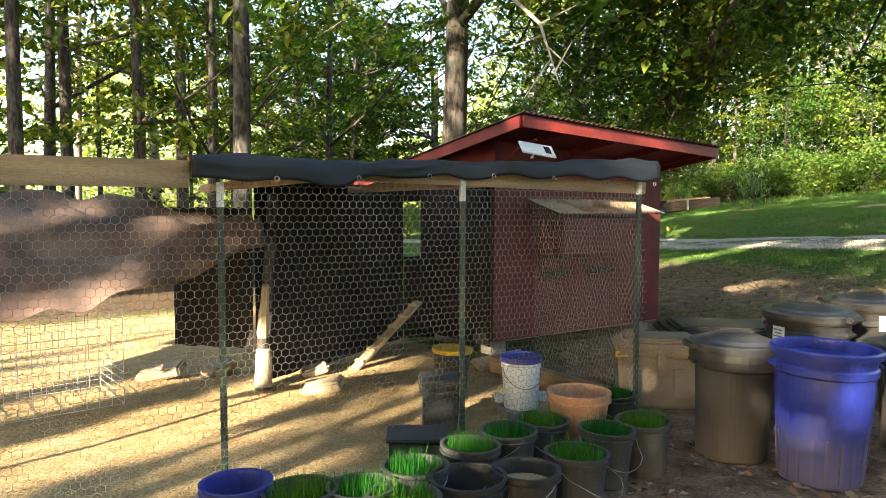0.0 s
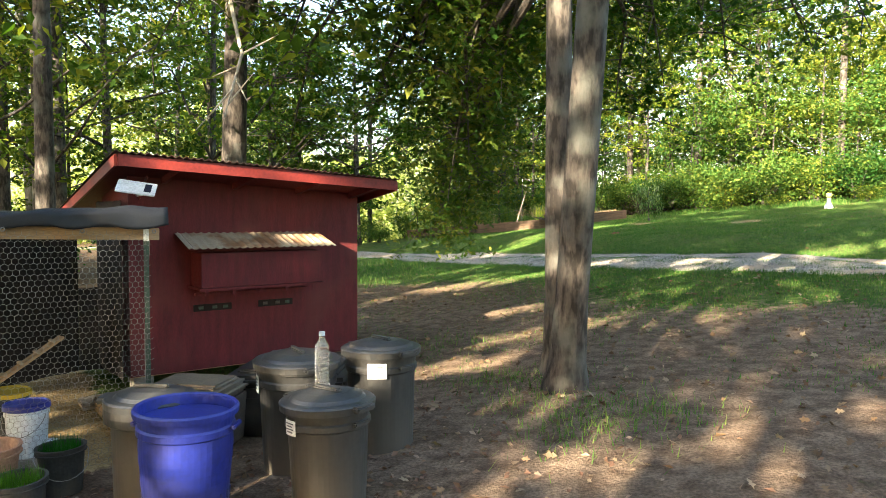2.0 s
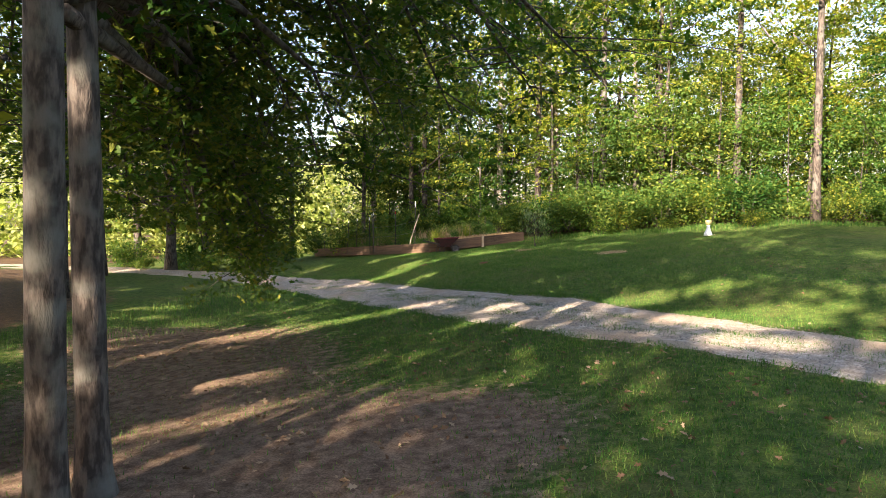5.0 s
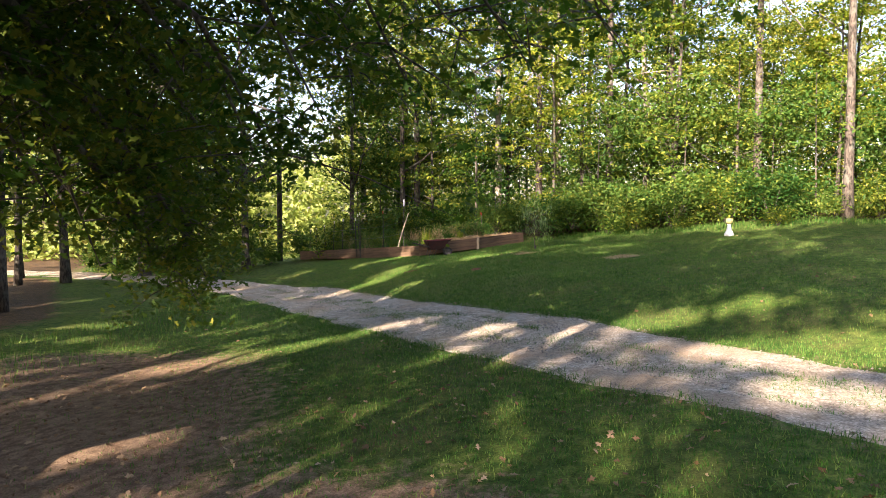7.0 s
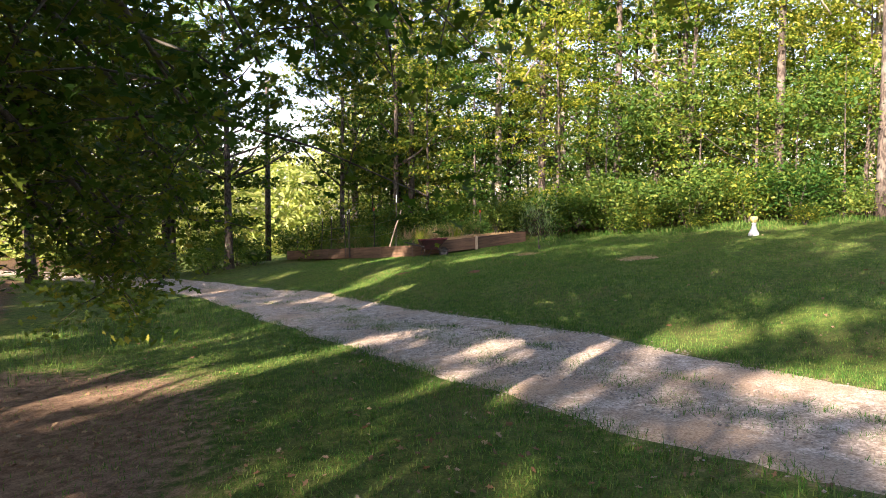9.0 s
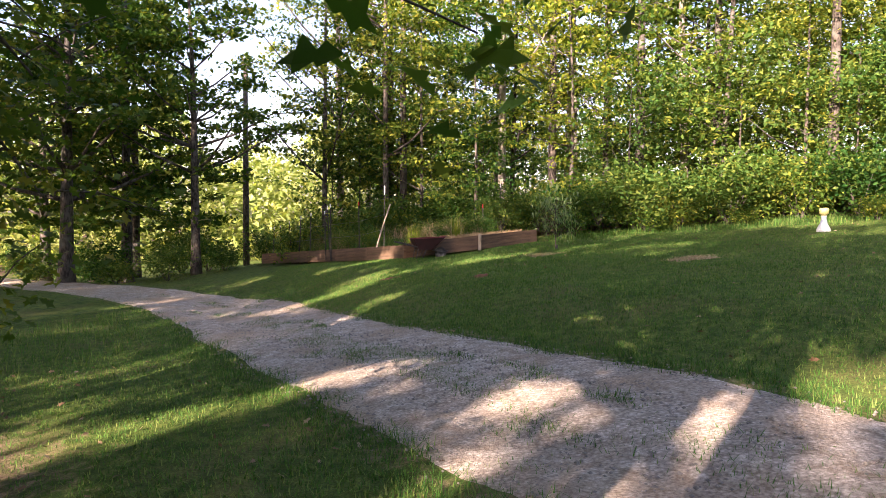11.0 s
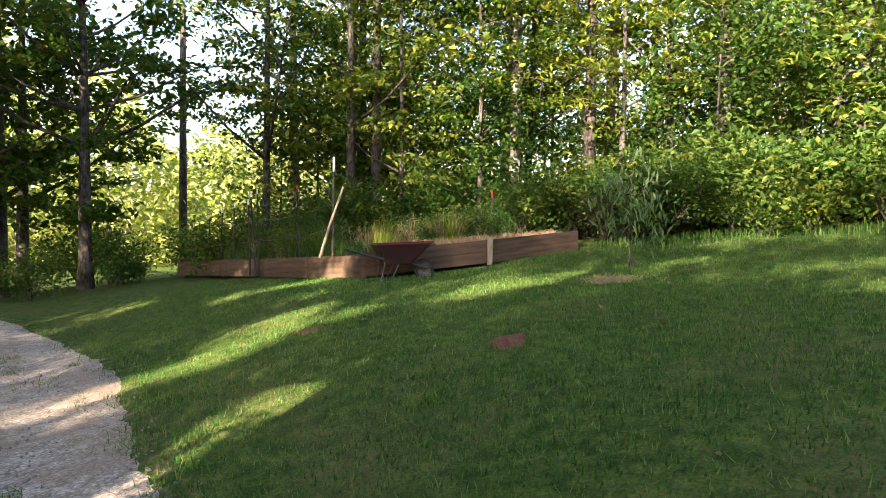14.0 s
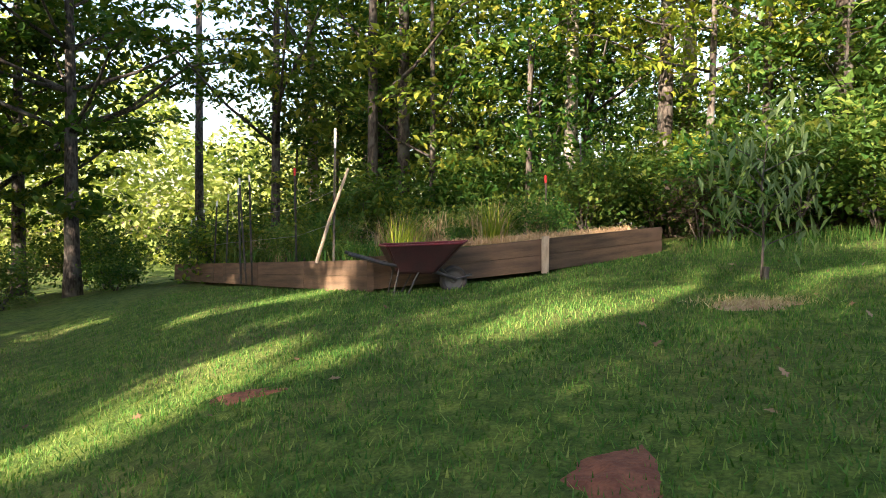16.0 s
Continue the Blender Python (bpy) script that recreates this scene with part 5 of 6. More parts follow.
def trash_can(m, r0, r1, h, body, label, lid=None, lid_label="", ribs=True, sticker=None, group="trash cans", bag=False):
    root = thing("trash_can", m, label, "trash can", group)
    prof = [(r0, 0), (r0 + 0.006, 0.015)]
    if ribs:
        for k in range(1, 9):
            z = 0.015 + (h * 0.70) * k / 8
            prof.append((r0 + (r1 - r0) * z / h + (0.003 if k % 2 else 0), z))
    prof += [(r1 - 0.018, h * 0.80), (r1 - 0.004, h * 0.815), (r1 - 0.004, h * 0.86), (r1 - 0.014, h * 0.875), (r1 - 0.008, h * 0.94), (r1 + 0.014, h * 0.945), (r1 + 0.016, h * 0.985), (r1 + 0.006, h), (r1 - 0.012, h * 0.99), (r0 - 0.01, 0.03), (0.0001, 0.03)]
    can = part("can", lathe(prof, 48), body, root)
    for s in (-1, 1):
        bm = box(bmesh.new(), (0.03, 0.12, 0.03), pose(s * (r1 + 0.012), 0, h * 0.86), 0.008)
        part("handle", bm, body, root)
    if ribs:
        for k in range(20):
            a = k * 2 * math.pi / 20
            bm = box(bmesh.new(), (0.014, 0.02, h * 0.34), None, 0.004)
            rb = part("rib", bm, body, can)
            rr0 = r0 + (r1 - r0) * 0.2
            rb.matrix_local = pose(rr0 * math.cos(a), rr0 * math.sin(a), h * 0.2, 0, math.degrees(math.atan((r1 - r0) / h)), math.degrees(a))
    if bag:
        part("bag", lathe([(r1 + 0.020, h * 0.83), (r1 + 0.026, h * 0.9), (r1 + 0.024, h + 0.004), (r1 - 0.005, h + 0.008), (r1 - 0.04, h * 0.9)], 40), BLACK, root, "black bin liner folded over the rim")
    if lid:
        lp = [(r1 + 0.012, h - 0.03), (r1 + 0.026, h - 0.028), (r1 + 0.030, h + 0.012), (r1 + 0.018, h + 0.022), (r1 - 0.03, h + 0.026), (r1 - 0.05, h + 0.045), (r1 * 0.5, h + 0.068), (0.0001, h + 0.075)]
        ld = part("lid", lathe(lp, 48), lid, root, lid_label)
        for s in (-1, 1):
            part("lid_clip", box(bmesh.new(), (0.07, 0.16, 0.04), pose(s * (r1 + 0.03), 0, h), 0.012), lid, ld)
        part("lid_grip", box(bmesh.new(), (0.22, 0.05, 0.03), pose(0, 0, h + 0.08), 0.012), lid, ld)
    if sticker:
        a, z, w, t = sticker
        rad = r0 + (r1 - r0) * z / h + 0.012
        bm = bmesh.new()
        cols = []
        for i in range(7):
            b = a + (i / 6 - 0.5) * w / rad
            cols.append([bm.verts.new((rad * math.cos(b), rad * math.sin(b), z + s * t / 2)) for s in (-1, 1)])
        for p, q in zip(cols, cols[1:]):
            bm.faces.new((p[0], q[0], q[1], p[1]))
        st = part("sticker", bm, PAPER, root, "white printed paper sticker")
        st.modifiers.new("solid", "SOLIDIFY").thickness = 0.002
        for k in range(4):
            b = a + (0.1 - 0.06 * (k % 2)) * w / rad
            part("print_bar", box(bmesh.new(), (0.003, w * (0.7 - 0.15 * (k % 2)), t * 0.07), None), INK, st).matrix_local = pose((rad + 0.002) * math.cos(a), (rad + 0.002) * math.sin(a), z + t * (0.3 - 0.19 * k), 0, 0, math.degrees(a))
    return root


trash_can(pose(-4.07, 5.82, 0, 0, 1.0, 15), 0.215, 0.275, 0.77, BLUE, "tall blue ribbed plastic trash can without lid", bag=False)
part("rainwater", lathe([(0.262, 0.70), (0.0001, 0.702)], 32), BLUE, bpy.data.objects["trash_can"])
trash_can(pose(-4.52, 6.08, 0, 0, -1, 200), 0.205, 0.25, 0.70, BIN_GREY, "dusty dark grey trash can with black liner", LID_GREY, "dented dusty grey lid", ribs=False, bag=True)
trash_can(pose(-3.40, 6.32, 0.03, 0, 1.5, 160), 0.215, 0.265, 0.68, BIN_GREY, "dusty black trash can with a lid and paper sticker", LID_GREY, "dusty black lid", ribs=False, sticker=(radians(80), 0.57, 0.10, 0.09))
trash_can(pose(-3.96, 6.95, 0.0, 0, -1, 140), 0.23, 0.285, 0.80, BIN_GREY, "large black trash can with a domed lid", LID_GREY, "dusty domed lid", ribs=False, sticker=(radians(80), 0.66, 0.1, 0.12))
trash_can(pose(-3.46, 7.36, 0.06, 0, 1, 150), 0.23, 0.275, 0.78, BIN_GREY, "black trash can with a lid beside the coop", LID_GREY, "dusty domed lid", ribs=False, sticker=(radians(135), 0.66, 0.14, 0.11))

bottle = thing("water_bottle", pose(-3.52, 7.02, 0.79, 0, 0, 0), "clear ribbed plastic bottle standing on a trash can", "bottle")
bottle.location = (-3.50, 6.42, 0.77)
prof = [(0.04, 0), (0.046, 0.01)]
for k in range(9):
    prof += [(0.047, 0.02 + k * 0.025), (0.043, 0.032 + k * 0.025)]
part("body", lathe(prof + [(0.045, 0.26), (0.018, 0.31), (0.016, 0.33)], 20), CLEAR, bottle)
part("cap", lathe([(0.019, 0.325), (0.019, 0.35), (0.0001, 0.351)], 16), WHITE, bottle)


def deck_box(m, size, body, lid, label, name="storage_box"):
    w, d, h = size
    root = thing(name, m, label, "storage box")
    bm = box(bmesh.new(), (w, d, h * 0.76), pose(0, 0, h * 0.38))
    for v in bm.verts:
        if v.co.z < 0.05:
            v.co.x *= 0.92
            v.co.y *= 0.9
    bmesh.ops.bevel(bm, geom=bm.edges[:], offset=0.025, segments=2, affect="EDGES")
    b = part("body", bm, body, root)
    for k in (-0.28, 0.28):
        part("panel", box(bmesh.new(), (w * 0.3, 0.02, h * 0.42), pose(w * k, -d / 2 * 0.97, h * 0.38), 0.008), body, b)
    part("lid", box(bmesh.new(), (w * 1.05, d * 1.06, h * 0.16), pose(0, 0, h * 0.82), 0.035), lid, root)
    part("lid_panel", box(bmesh.new(), (w * 0.85, d * 0.8, h * 0.08), pose(0, 0, h * 0.92), 0.03), lid, root)
    part("latch", box(bmesh.new(), (0.07, 0.03, 0.12), pose(0, -d / 2 * 1.05, h * 0.68), 0.008), body, root)
    return root


deck_box(pose(-4.98, 7.18, 0, 0, 0, 8), (0.66, 0.52, 0.56), TAUPE, TAUPE, "weathered taupe plastic storage box with a moulded lid")
yl = thing("warning_label", pose(-5.24, 6.905, 0.42, 90, 0, 8), "yellow warning label on the storage box", "label")
part("plate", box(bmesh.new(), (0.1, 0.05, 0.003)), YELLOW, yl)
part("print_bar", box(bmesh.new(), (0.08, 0.012, 0.003), pose(0, 0, 0.002)), INK, yl)
deck_box(pose(-4.45, 7.85, 0.0, 0, 0, 12), (1.0, 0.7, 0.58), BLACK, BLACK, "long low black storage box before the coop")

# timber edging, log post, ramp and boards of the run
tim = thing("edging_timber", pose(-5.9, 7.36, 0.07, 0, 0, -38), "reddish landscape timber edging the run", "timber")
part("beam", box(bmesh.new(), (1.45, 0.13, 0.14), None, 0.012), LUMBER, tim)
tim2 = thing("edging_timber", pose(-6.45, 8.0, 0.06, 0, 0, 62), "pale broken board beside the run", "timber")
part("beam", box(bmesh.new(), (0.7, 0.16, 0.05), pose(0, 0, 0, 25), 0.008), PALE_WOOD, tim2)
post = thing("log_post", pose(-8.2, 6.55, 0, 0, 0, 0), "partly peeled log post inside the run, darkened for tree shade", "post")
# dark bark on the log also puts the tree shade into its colour
part("log", tube([(0, 0, -0.1), (0.01, 0, 0.25), (-0.01, 0.02, 0.4), (0.03, 0.05, 0.9), (0.06, 0.1, 1.65)], [0.075, 0.065, 0.055, 0.05, 0.05], 9), BARK, post, smooth=True)
part("peeled_patch", tube([(0.002, 0, 0.02), (0.01, 0, 0.24), (0.0, 0.01, 0.34)], [0.079, 0.071, 0.063], 9), PALE_WOOD, post, "pale peeled wood", smooth=True)
part("peeled_patch", tube([(-0.005, 0.02, 0.47), (0.012, 0.035, 0.66)], [0.059, 0.057], 9), PALE_WOOD, post, "pale peeled wood", smooth=True)
part("brace", tube([(0.0, 0, 0.45), (0.1, -0.1, 0.9)], [0.05, 0.03], 6), PALE_WOOD, post)
ramp = thing("ramp_board", pose(-7.58, 7.85, 0.28, 0, -30, 70), "wooden chicken ramp with cleats leaning to the roost", "ramp")
part("board", box(bmesh.new(), (1.1, 0.11, 0.03), None, 0.005), LUMBER, ramp)
for k in range(6):
    part("cleat", box(bmesh.new(), (0.03, 0.11, 0.022), pose(-0.45 + 0.18 * k, 0, 0.026), 0.003), PALE_WOOD, ramp)
for x, y, a, w in ((-7.66, 6.62, 15, 0.34), (-8.9, 6.9, 70, 0.3), (-9.3, 6.6, 20, 0.4), (-8.0, 7.1, 40, 0.24)):
    s = thing("stone_block", pose(x, y, 0.05, 8, -12, a), "pale flat stone lying on the straw", "stone", "loose stones")
    part("stone", plank((w, w * 0.6, 0.09), 0.02), PALE_WOOD, s)
cage = thing("wire_crate", RUN @ pose(-1.35, 2.0, 0, 0, 0, 10), "white wire crate standing in the run", "crate")
bm = bmesh.new()
for k in range(13):
    for y in (0, 0.7):
        box(bm, (0.004, 0.004, 0.75), pose(k * 0.09, y, 0.375))
        box(bm, (1.08, 0.004, 0.004), pose(0.54, y, 0.75 * k / 12))
    box(bm, (0.004, 0.7, 0.004), pose(0, 0.35, 0.75 * k / 12))
    box(bm, (0.004, 0.7, 0.004), pose(1.08, 0.35, 0.75 * k / 12))
part("mesh_panel", bm, POST_WHITE, cage)

# ---- garden bed, wheelbarrow and stakes ----
CORNER, POSTP, RIGHT, LEFT = Vector((-6.21, 34.71)), Vector((-3.98, 35.69)), Vector((-2.42, 38.05)), Vector((-15.3, 42.1))


def bed():
    root = thing("raised_bed", Matrix(), "raised garden bed of weathered stacked boards", "garden bed")

    def run(p, q, n, z_p, z_q):
        for k in range(n):
            a, b = p.lerp(q, k / n), p.lerp(q, (k + 1) / n)
            za, zb = z_p + (z_q - z_p) * k / n, z_p + (z_q - z_p) * (k + 1) / n
            d = b - a
            slope = math.degrees(math.atan2(zb - za, d.length))
            for lvl in range(2):
                bd = part("board", plank((d.length - 0.006, 0.045, 0.222), 0.005), BED_WOOD, root)
                mid = (a + b) / 2
                bd.matrix_local = pose(mid.x, mid.y, (za + zb) / 2 - 0.342 + 0.226 * lvl, 0, -slope, math.degrees(math.atan2(d.y, d.x))) @ pose(0, 0.004 * (lvl - 0.5), 0)

    run(LEFT, CORNER, 5, 0.86, 1.62)
    run(CORNER, POSTP, 1, 1.66, 1.93)
    run(POSTP, RIGHT, 1, 1.93, 2.10)
    for p, z, w in ((CORNER, 1.66, 0.09), (POSTP, 1.95, 0.1)):
        bk = part("corner_post", plank((w, 0.05, 0.52), 0.004), PALE_WOOD if p is POSTP else BED_WOOD, root)
        bk.matrix_local = pose(p.x + 0.01, p.y - 0.05, z - 0.25, 0, 0, 24)
    # soil fill behind the boards
    bm = bmesh.new()
    ring = [(LEFT, 0.74), (CORNER, 1.5), (POSTP, 1.84), (RIGHT, 2.02), (Vector((-3.6, 42.5)), 2.0), (Vector((-13.0, 45.0)), 0.9)]
    mid = Vector((-6.5, 39.8))
    c = bm.verts.new((mid.x, mid.y, 1.75))
    vs = [bm.verts.new((p.x + (mid.x - p.x) * 0.008, p.y + (mid.y - p.y) * 0.012, z)) for p, z in ring]
    for i in range(len(vs)):
        bm.faces.new((c, vs[i], vs[(i + 1) % len(vs)]))
    bmesh.ops.subdivide_edges(bm, edges=bm.edges[:], cuts=10, use_grid_fill=True)
    for v in bm.verts:
        v.co.z += 0.06 * noise.noise((v.co.x * 1.5, v.co.y * 1.5, 0))
    part("soil", bm, SOIL, root, "dark garden soil with straw")


bed()


def bed_height(x, y):
    return 1.5 + 0.11 * (x + 6.2) + 0.02 * (y - 36)


rng = np.random.default_rng(21)
n = 2400
s, back_d = rng.uniform(0, 1, n), rng.uniform(0.15, 4.5, n)
bx = LEFT.x + (CORNER.x - LEFT.x) * s + 0.63 * back_d
by = LEFT.y + (CORNER.y - LEFT.y) * s + 0.77 * back_d
tall = new("bed_weeds", blades("bed_weeds", np.stack([bx, by, 0.78 + 0.76 * s + 0.03 * back_d], 1), 0.34, 0.02, GRASS_BLADE, 0.8, rng, True))
tagged(tall, "tall green weeds growing in the garden bed", "weeds", kind="stuff")
n = 1500
tuft = rng.integers(0, 13, n)
tx = np.array([-11.6, -10.8, -10.1, -9.6, -9.0, -8.5, -8.0, -7.0, -6.4, -5.7, -5.1, -4.4, -6.8])[tuft]
ty = 38.0 - 0.45 * (tx + 6) + 0.7 * np.sin(tuft * 2.4)
cx, cy = tx + rng.normal(0, 0.13, n), ty + rng.normal(0, 0.13, n)
dry = new("dry_weeds", blades("dry_weeds", np.stack([cx, cy, bed_height(cx, cy)], 1), 0.75, 0.012, DRY_GRASS, 0.75, rng, True))
tagged(dry, "tall dry brown grass stalks in the garden bed", "dry grass", kind="stuff")
n = 420
kx = rng.choice([-6.55, -4.9, -8.2], n)
gx_, gy_ = kx + rng.normal(0, 0.1, n), 36.6 - 0.3 * (kx + 6) + rng.normal(0, 0.1, n)
arch = new("tall_grass", blades("tall_grass", np.stack([gx_, gy_, bed_height(gx_, gy_)], 1), 0.8, 0.013, LEAF_YELLOW, 0.85, rng, True))
tagged(arch, "arching yellow-green grass tussocks in the garden bed", "grass", kind="stuff")
n = 2600
sx = rng.uniform(-5.6, -2.9, n)
sy = POSTP.y + 0.25 + np.abs(rng.normal(0, 0.5, n)) + np.clip(0.42 * (sx - POSTP.x), -0.6, 0) + np.clip(1.5 * (sx - POSTP.x), 0, 5)
st = new("straw_mulch", blades("straw_mulch", np.stack([sx, sy, 1.90 + 0.09 * (sx + 4)], 1), 0.12, 0.012, STRAW, 1.6, rng))
tagged(st, "pale straw mulch heaped behind the bed boards", "straw", kind="stuff")
for k, (x, y, s) in enumerate([(-13, 41.5, 0.3), (-10.5, 40.3, 0.4), (-8.7, 38.6, 0.4), (-5.4, 38.8, 0.6), (-3.8, 39.2, 0.7), (-6.9, 39.8, 0.6), (-2.6, 40.2, 0.75), (-11.6, 42.5, 0.6), (-9.2, 41.8, 0.7), (-1.2, 38.9, 0.8), (-0.3, 38.2, 0.7), (-7.9, 36.9, 0.32), (-9.6, 38.3, 0.35), (-7.0, 35.9, 0.22), (-8.4, 37.3, 0.24), (-10.8, 39.1, 0.28), (-12.2, 40.3, 0.25), (-5.6, 37.2, 0.3), (-4.3, 37.6, 0.34)]):
    copy_thing(SHRUBS[k % 2], Matrix.Translation((x, y, bed_height(x, y) + 0.1)) @ pose(0, 0, 0, 0, 0, 70 * k) @ Matrix.Diagonal((s, s, s, 1)))


def barrow(m):
    root = thing("wheelbarrow", m, "red steel wheelbarrow parked against the garden bed", "wheelbarrow")
    # tray: a tapered tub, x towards the wheel
    top = [(-0.50, -0.33), (0.48, -0.30), (0.62, 0.0), (0.48, 0.30), (-0.50, 0.33), (-0.55, 0.0)]
    bot = [(-0.30, -0.2), (0.12, -0.18), (0.18, 0.0), (0.12, 0.18), (-0.30, 0.2), (-0.32, 0.0)]
    bm = bmesh.new()
    zt = [0.66, 0.70, 0.72, 0.70, 0.66, 0.66]
    o = [bm.verts.new((x, y, z)) for (x, y), z in zip(top, zt)]
    i_ = [bm.verts.new((x * 1.12, y * 1.1, 0.30)) for x, y in bot]
    for k in range(6):
        bm.faces.new((i_[k], i_[(k + 1) % 6], o[(k + 1) % 6], o[k]))
    bm.faces.new(i_[::-1])
    bmesh.ops.recalc_face_normals(bm, faces=bm.faces[:])
    bmesh.ops.bevel(bm, geom=[e for e in bm.edges if not e.is_boundary], offset=0.03, segments=3, affect="EDGES")
    tr = part("tray", bm, [BARROW_RED, BARROW_SHADED], root, "scuffed red steel tray, outer side darkened for shade", smooth=False)
    sol = tr.modifiers.new("solid", "SOLIDIFY")
    sol.thickness, sol.material_offset, sol.material_offset_rim = 0.008, 1, 0
    rim = [(x * 1.01, y * 1.01, z) for (x, y), z in zip(top, zt)]
    part("rim", tube(rim + rim[:1], 0.014, 6), BARROW_RED, tr)
    for s in (-1, 1):
        part("handle", tube([(-0.98, 0.30 * s, 0.56), (-0.55, 0.26 * s, 0.44), (0.15, 0.15 * s, 0.32), (0.47, 0.08 * s, 0.22)], [0.022, 0.022, 0.022, 0.02], 8), BLACK, root, "dark wooden handle")
        part("leg", tube([(-0.32, 0.22 * s, 0.40), (-0.40, 0.24 * s, 0.02), (-0.22, 0.24 * s, 0.02), (-0.05, 0.19 * s, 0.36)], 0.014, 6), BLACK, root)
        part("brace", tube([(0.20, 0.14 * s, 0.40), (0.44, 0.08 * s, 0.20)], 0.012, 6), BLACK, root)
    wh = new("wheel")
    wh.parent = root
    wh.matrix_local = pose(0.44, 0, 0.20, 90)
    prof = [(0.125, -0.03), (0.16, -0.045), (0.185, -0.03), (0.192, 0), (0.185, 0.03), (0.16, 0.045), (0.125, 0.03)]
    part("tyre", lathe(prof + prof[:1], 28), RUBBER, wh, "black rubber tyre")
    part("rim", lathe([(0.0001, -0.03), (0.03, -0.035), (0.05, -0.015), (0.11, -0.02), (0.128, -0.03), (0.128, 0.03), (0.11, 0.02), (0.05, 0.015), (0.03, 0.035), (0.0001, 0.03)], 24), LID_GREY, wh, "dull grey rim")
    part("front_guard", tube([(0.47, -0.08, 0.22), (0.68, -0.06, 0.27), (0.68, 0.06, 0.27), (0.47, 0.08, 0.22)], 0.012, 6), BLACK, root)


barrow(pose(-5.45, 34.60, on_land(-5.45, 34.60) - 0.03, 0, 0, 30))

for x, y, h, kind in [(-9.9, 37.3, 1.75, "w"), (-10.2, 37.6, 1.6, "w"), (-11.5, 39.0, 1.65, "w"), (-12.24, 39.6, 1.6, "w"), (-13.0, 40.4, 1.5, "w"), (-13.9, 41.2, 1.4, "w"), (-14.6, 41.8, 1.35, "w"), (-8.59, 36.9, 1.75, "r"), (-7.1, 41.5, 1.4, "w"), (-6.2, 41.8, 1.5, "w"), (-5.4, 42.0, 1.3, "w"), (-4.6, 41.6, 1.6, "w"), (-3.85, 39.2, 1.9, "w"), (-4.4, 38.6, 1.2, "r")]:
    t_post(pose(x, y, bed_height(x, y) + 0.05, rr.uniform(-3, 3), rr.uniform(-3, 3), rr.uniform(0, 90)), h, POST_DARK, POST_RED if kind == "r" else POST_WHITE,
           "dark steel stake with a red tip in the bed" if kind == "r" else "dark steel stake with a white tip in the bed", "garden stakes", 0.13)
t_post(pose(-10.05, 37.75, 1.1, 2, -2, 50), 1.9, POST_DARK, POST_WHITE, "dark steel stake with a white tip in the bed", "garden stakes", 0.13)
t_post(pose(-7.22, 35.6, 1.45, 0, 0.5, 20), 2.1, POST_DARK, POST_WHITE, "tall steel stake with a long white top", "garden stakes", 0.3)
ls = thing("leaning_stick", Matrix(), "pale wooden stick leaning on a stake", "stick")
part("stick", tube([(-7.42, 35.42, 1.5), (-7.25, 35.55, 2.2), (-7.05, 35.75, 2.95)], [0.028, 0.026, 0.022], 7), PALE_WOOD, ls)
wires = thing("fence_wire", Matrix(), "thin wires strung between the garden stakes", "wire")
for z in (1.1, 0.6):
    part("wire", tube([(-14.6, 41.8, bed_height(-14.6, 41.8) + z), (-11.5, 39.0, bed_height(-11.5, 39.0) + z + 0.03), (-8.59, 36.9, bed_height(-8.59, 36.9) + z), (-7.22, 35.6, 1.5 + z)], 0.004, 4), WIRE, wires)

pole = thing("utility_pole", at_land(-21.6, 51.6), "grey weathered wooden utility pole behind the bed", "pole")
part("pole", tube([(0, 0, -0.5), (0, 0, 4), (0.03, 0, 12.6)], [0.2, 0.18, 0.13], 12), BARK, pole, smooth=True)

st = thing("bird_bath", pose(5.5, 33.35, on_land(5.5, 33.35), 0, 0, 0), "small white garden ornament at the lawn's edge", "garden ornament")
part("base", lathe([(0.17, -0.02), (0.16, 0.06), (0.09, 0.2), (0.06, 0.34), (0.075, 0.40), (0.0001, 0.40)], 20), WHITE, st, smooth=True)
part("bowl", lathe([(0.05, 0.395), (0.11, 0.46), (0.12, 0.56), (0.10, 0.6), (0.0001, 0.6)], 20), mat("pale_yellow_paint", (0.55, 0.5, 0.2), rough=0.6), st, "yellowed top", smooth=True)

# ---- ground cover ----
def near_path(x, y):
    """How near a spot lies to the strip that one walks along, 1 on it and falling to 0."""
    line = [(2.0, 6.0), (1.0, 11.0), (0.0, 15.0), (-1.0, 19.5), (-2.6, 27.0), (-3.6, 33.0)]
    best = np.full(np.shape(x), 99.0)
    for (ax, ay), (bx_, by_) in zip(line, line[1:]):
        dx, dy = bx_ - ax, by_ - ay
        t = np.clip(((x - ax) * dx + (y - ay) * dy) / (dx * dx + dy * dy), 0, 1)
        best = np.minimum(best, np.hypot(x - ax - t * dx, y - ay - t * dy))
    return np.clip(1.15 - best / 10.0, 0.12, 1)


def in_bed(x, y):
    """True behind the garden bed's boards."""
    left = (x < CORNER.x) & (y > CORNER.y + (LEFT.y - CORNER.y) / (LEFT.x - CORNER.x) * (x - CORNER.x) - 0.05)
    mid = (x >= CORNER.x) & (x < POSTP.x) & (y > CORNER.y + 0.44 * (x - CORNER.x) - 0.05)
    right = (x >= POSTP.x) & (x < -2.4) & (y > POSTP.y + 1.51 * (x - POSTP.x) - 0.05)
    return left | mid | right


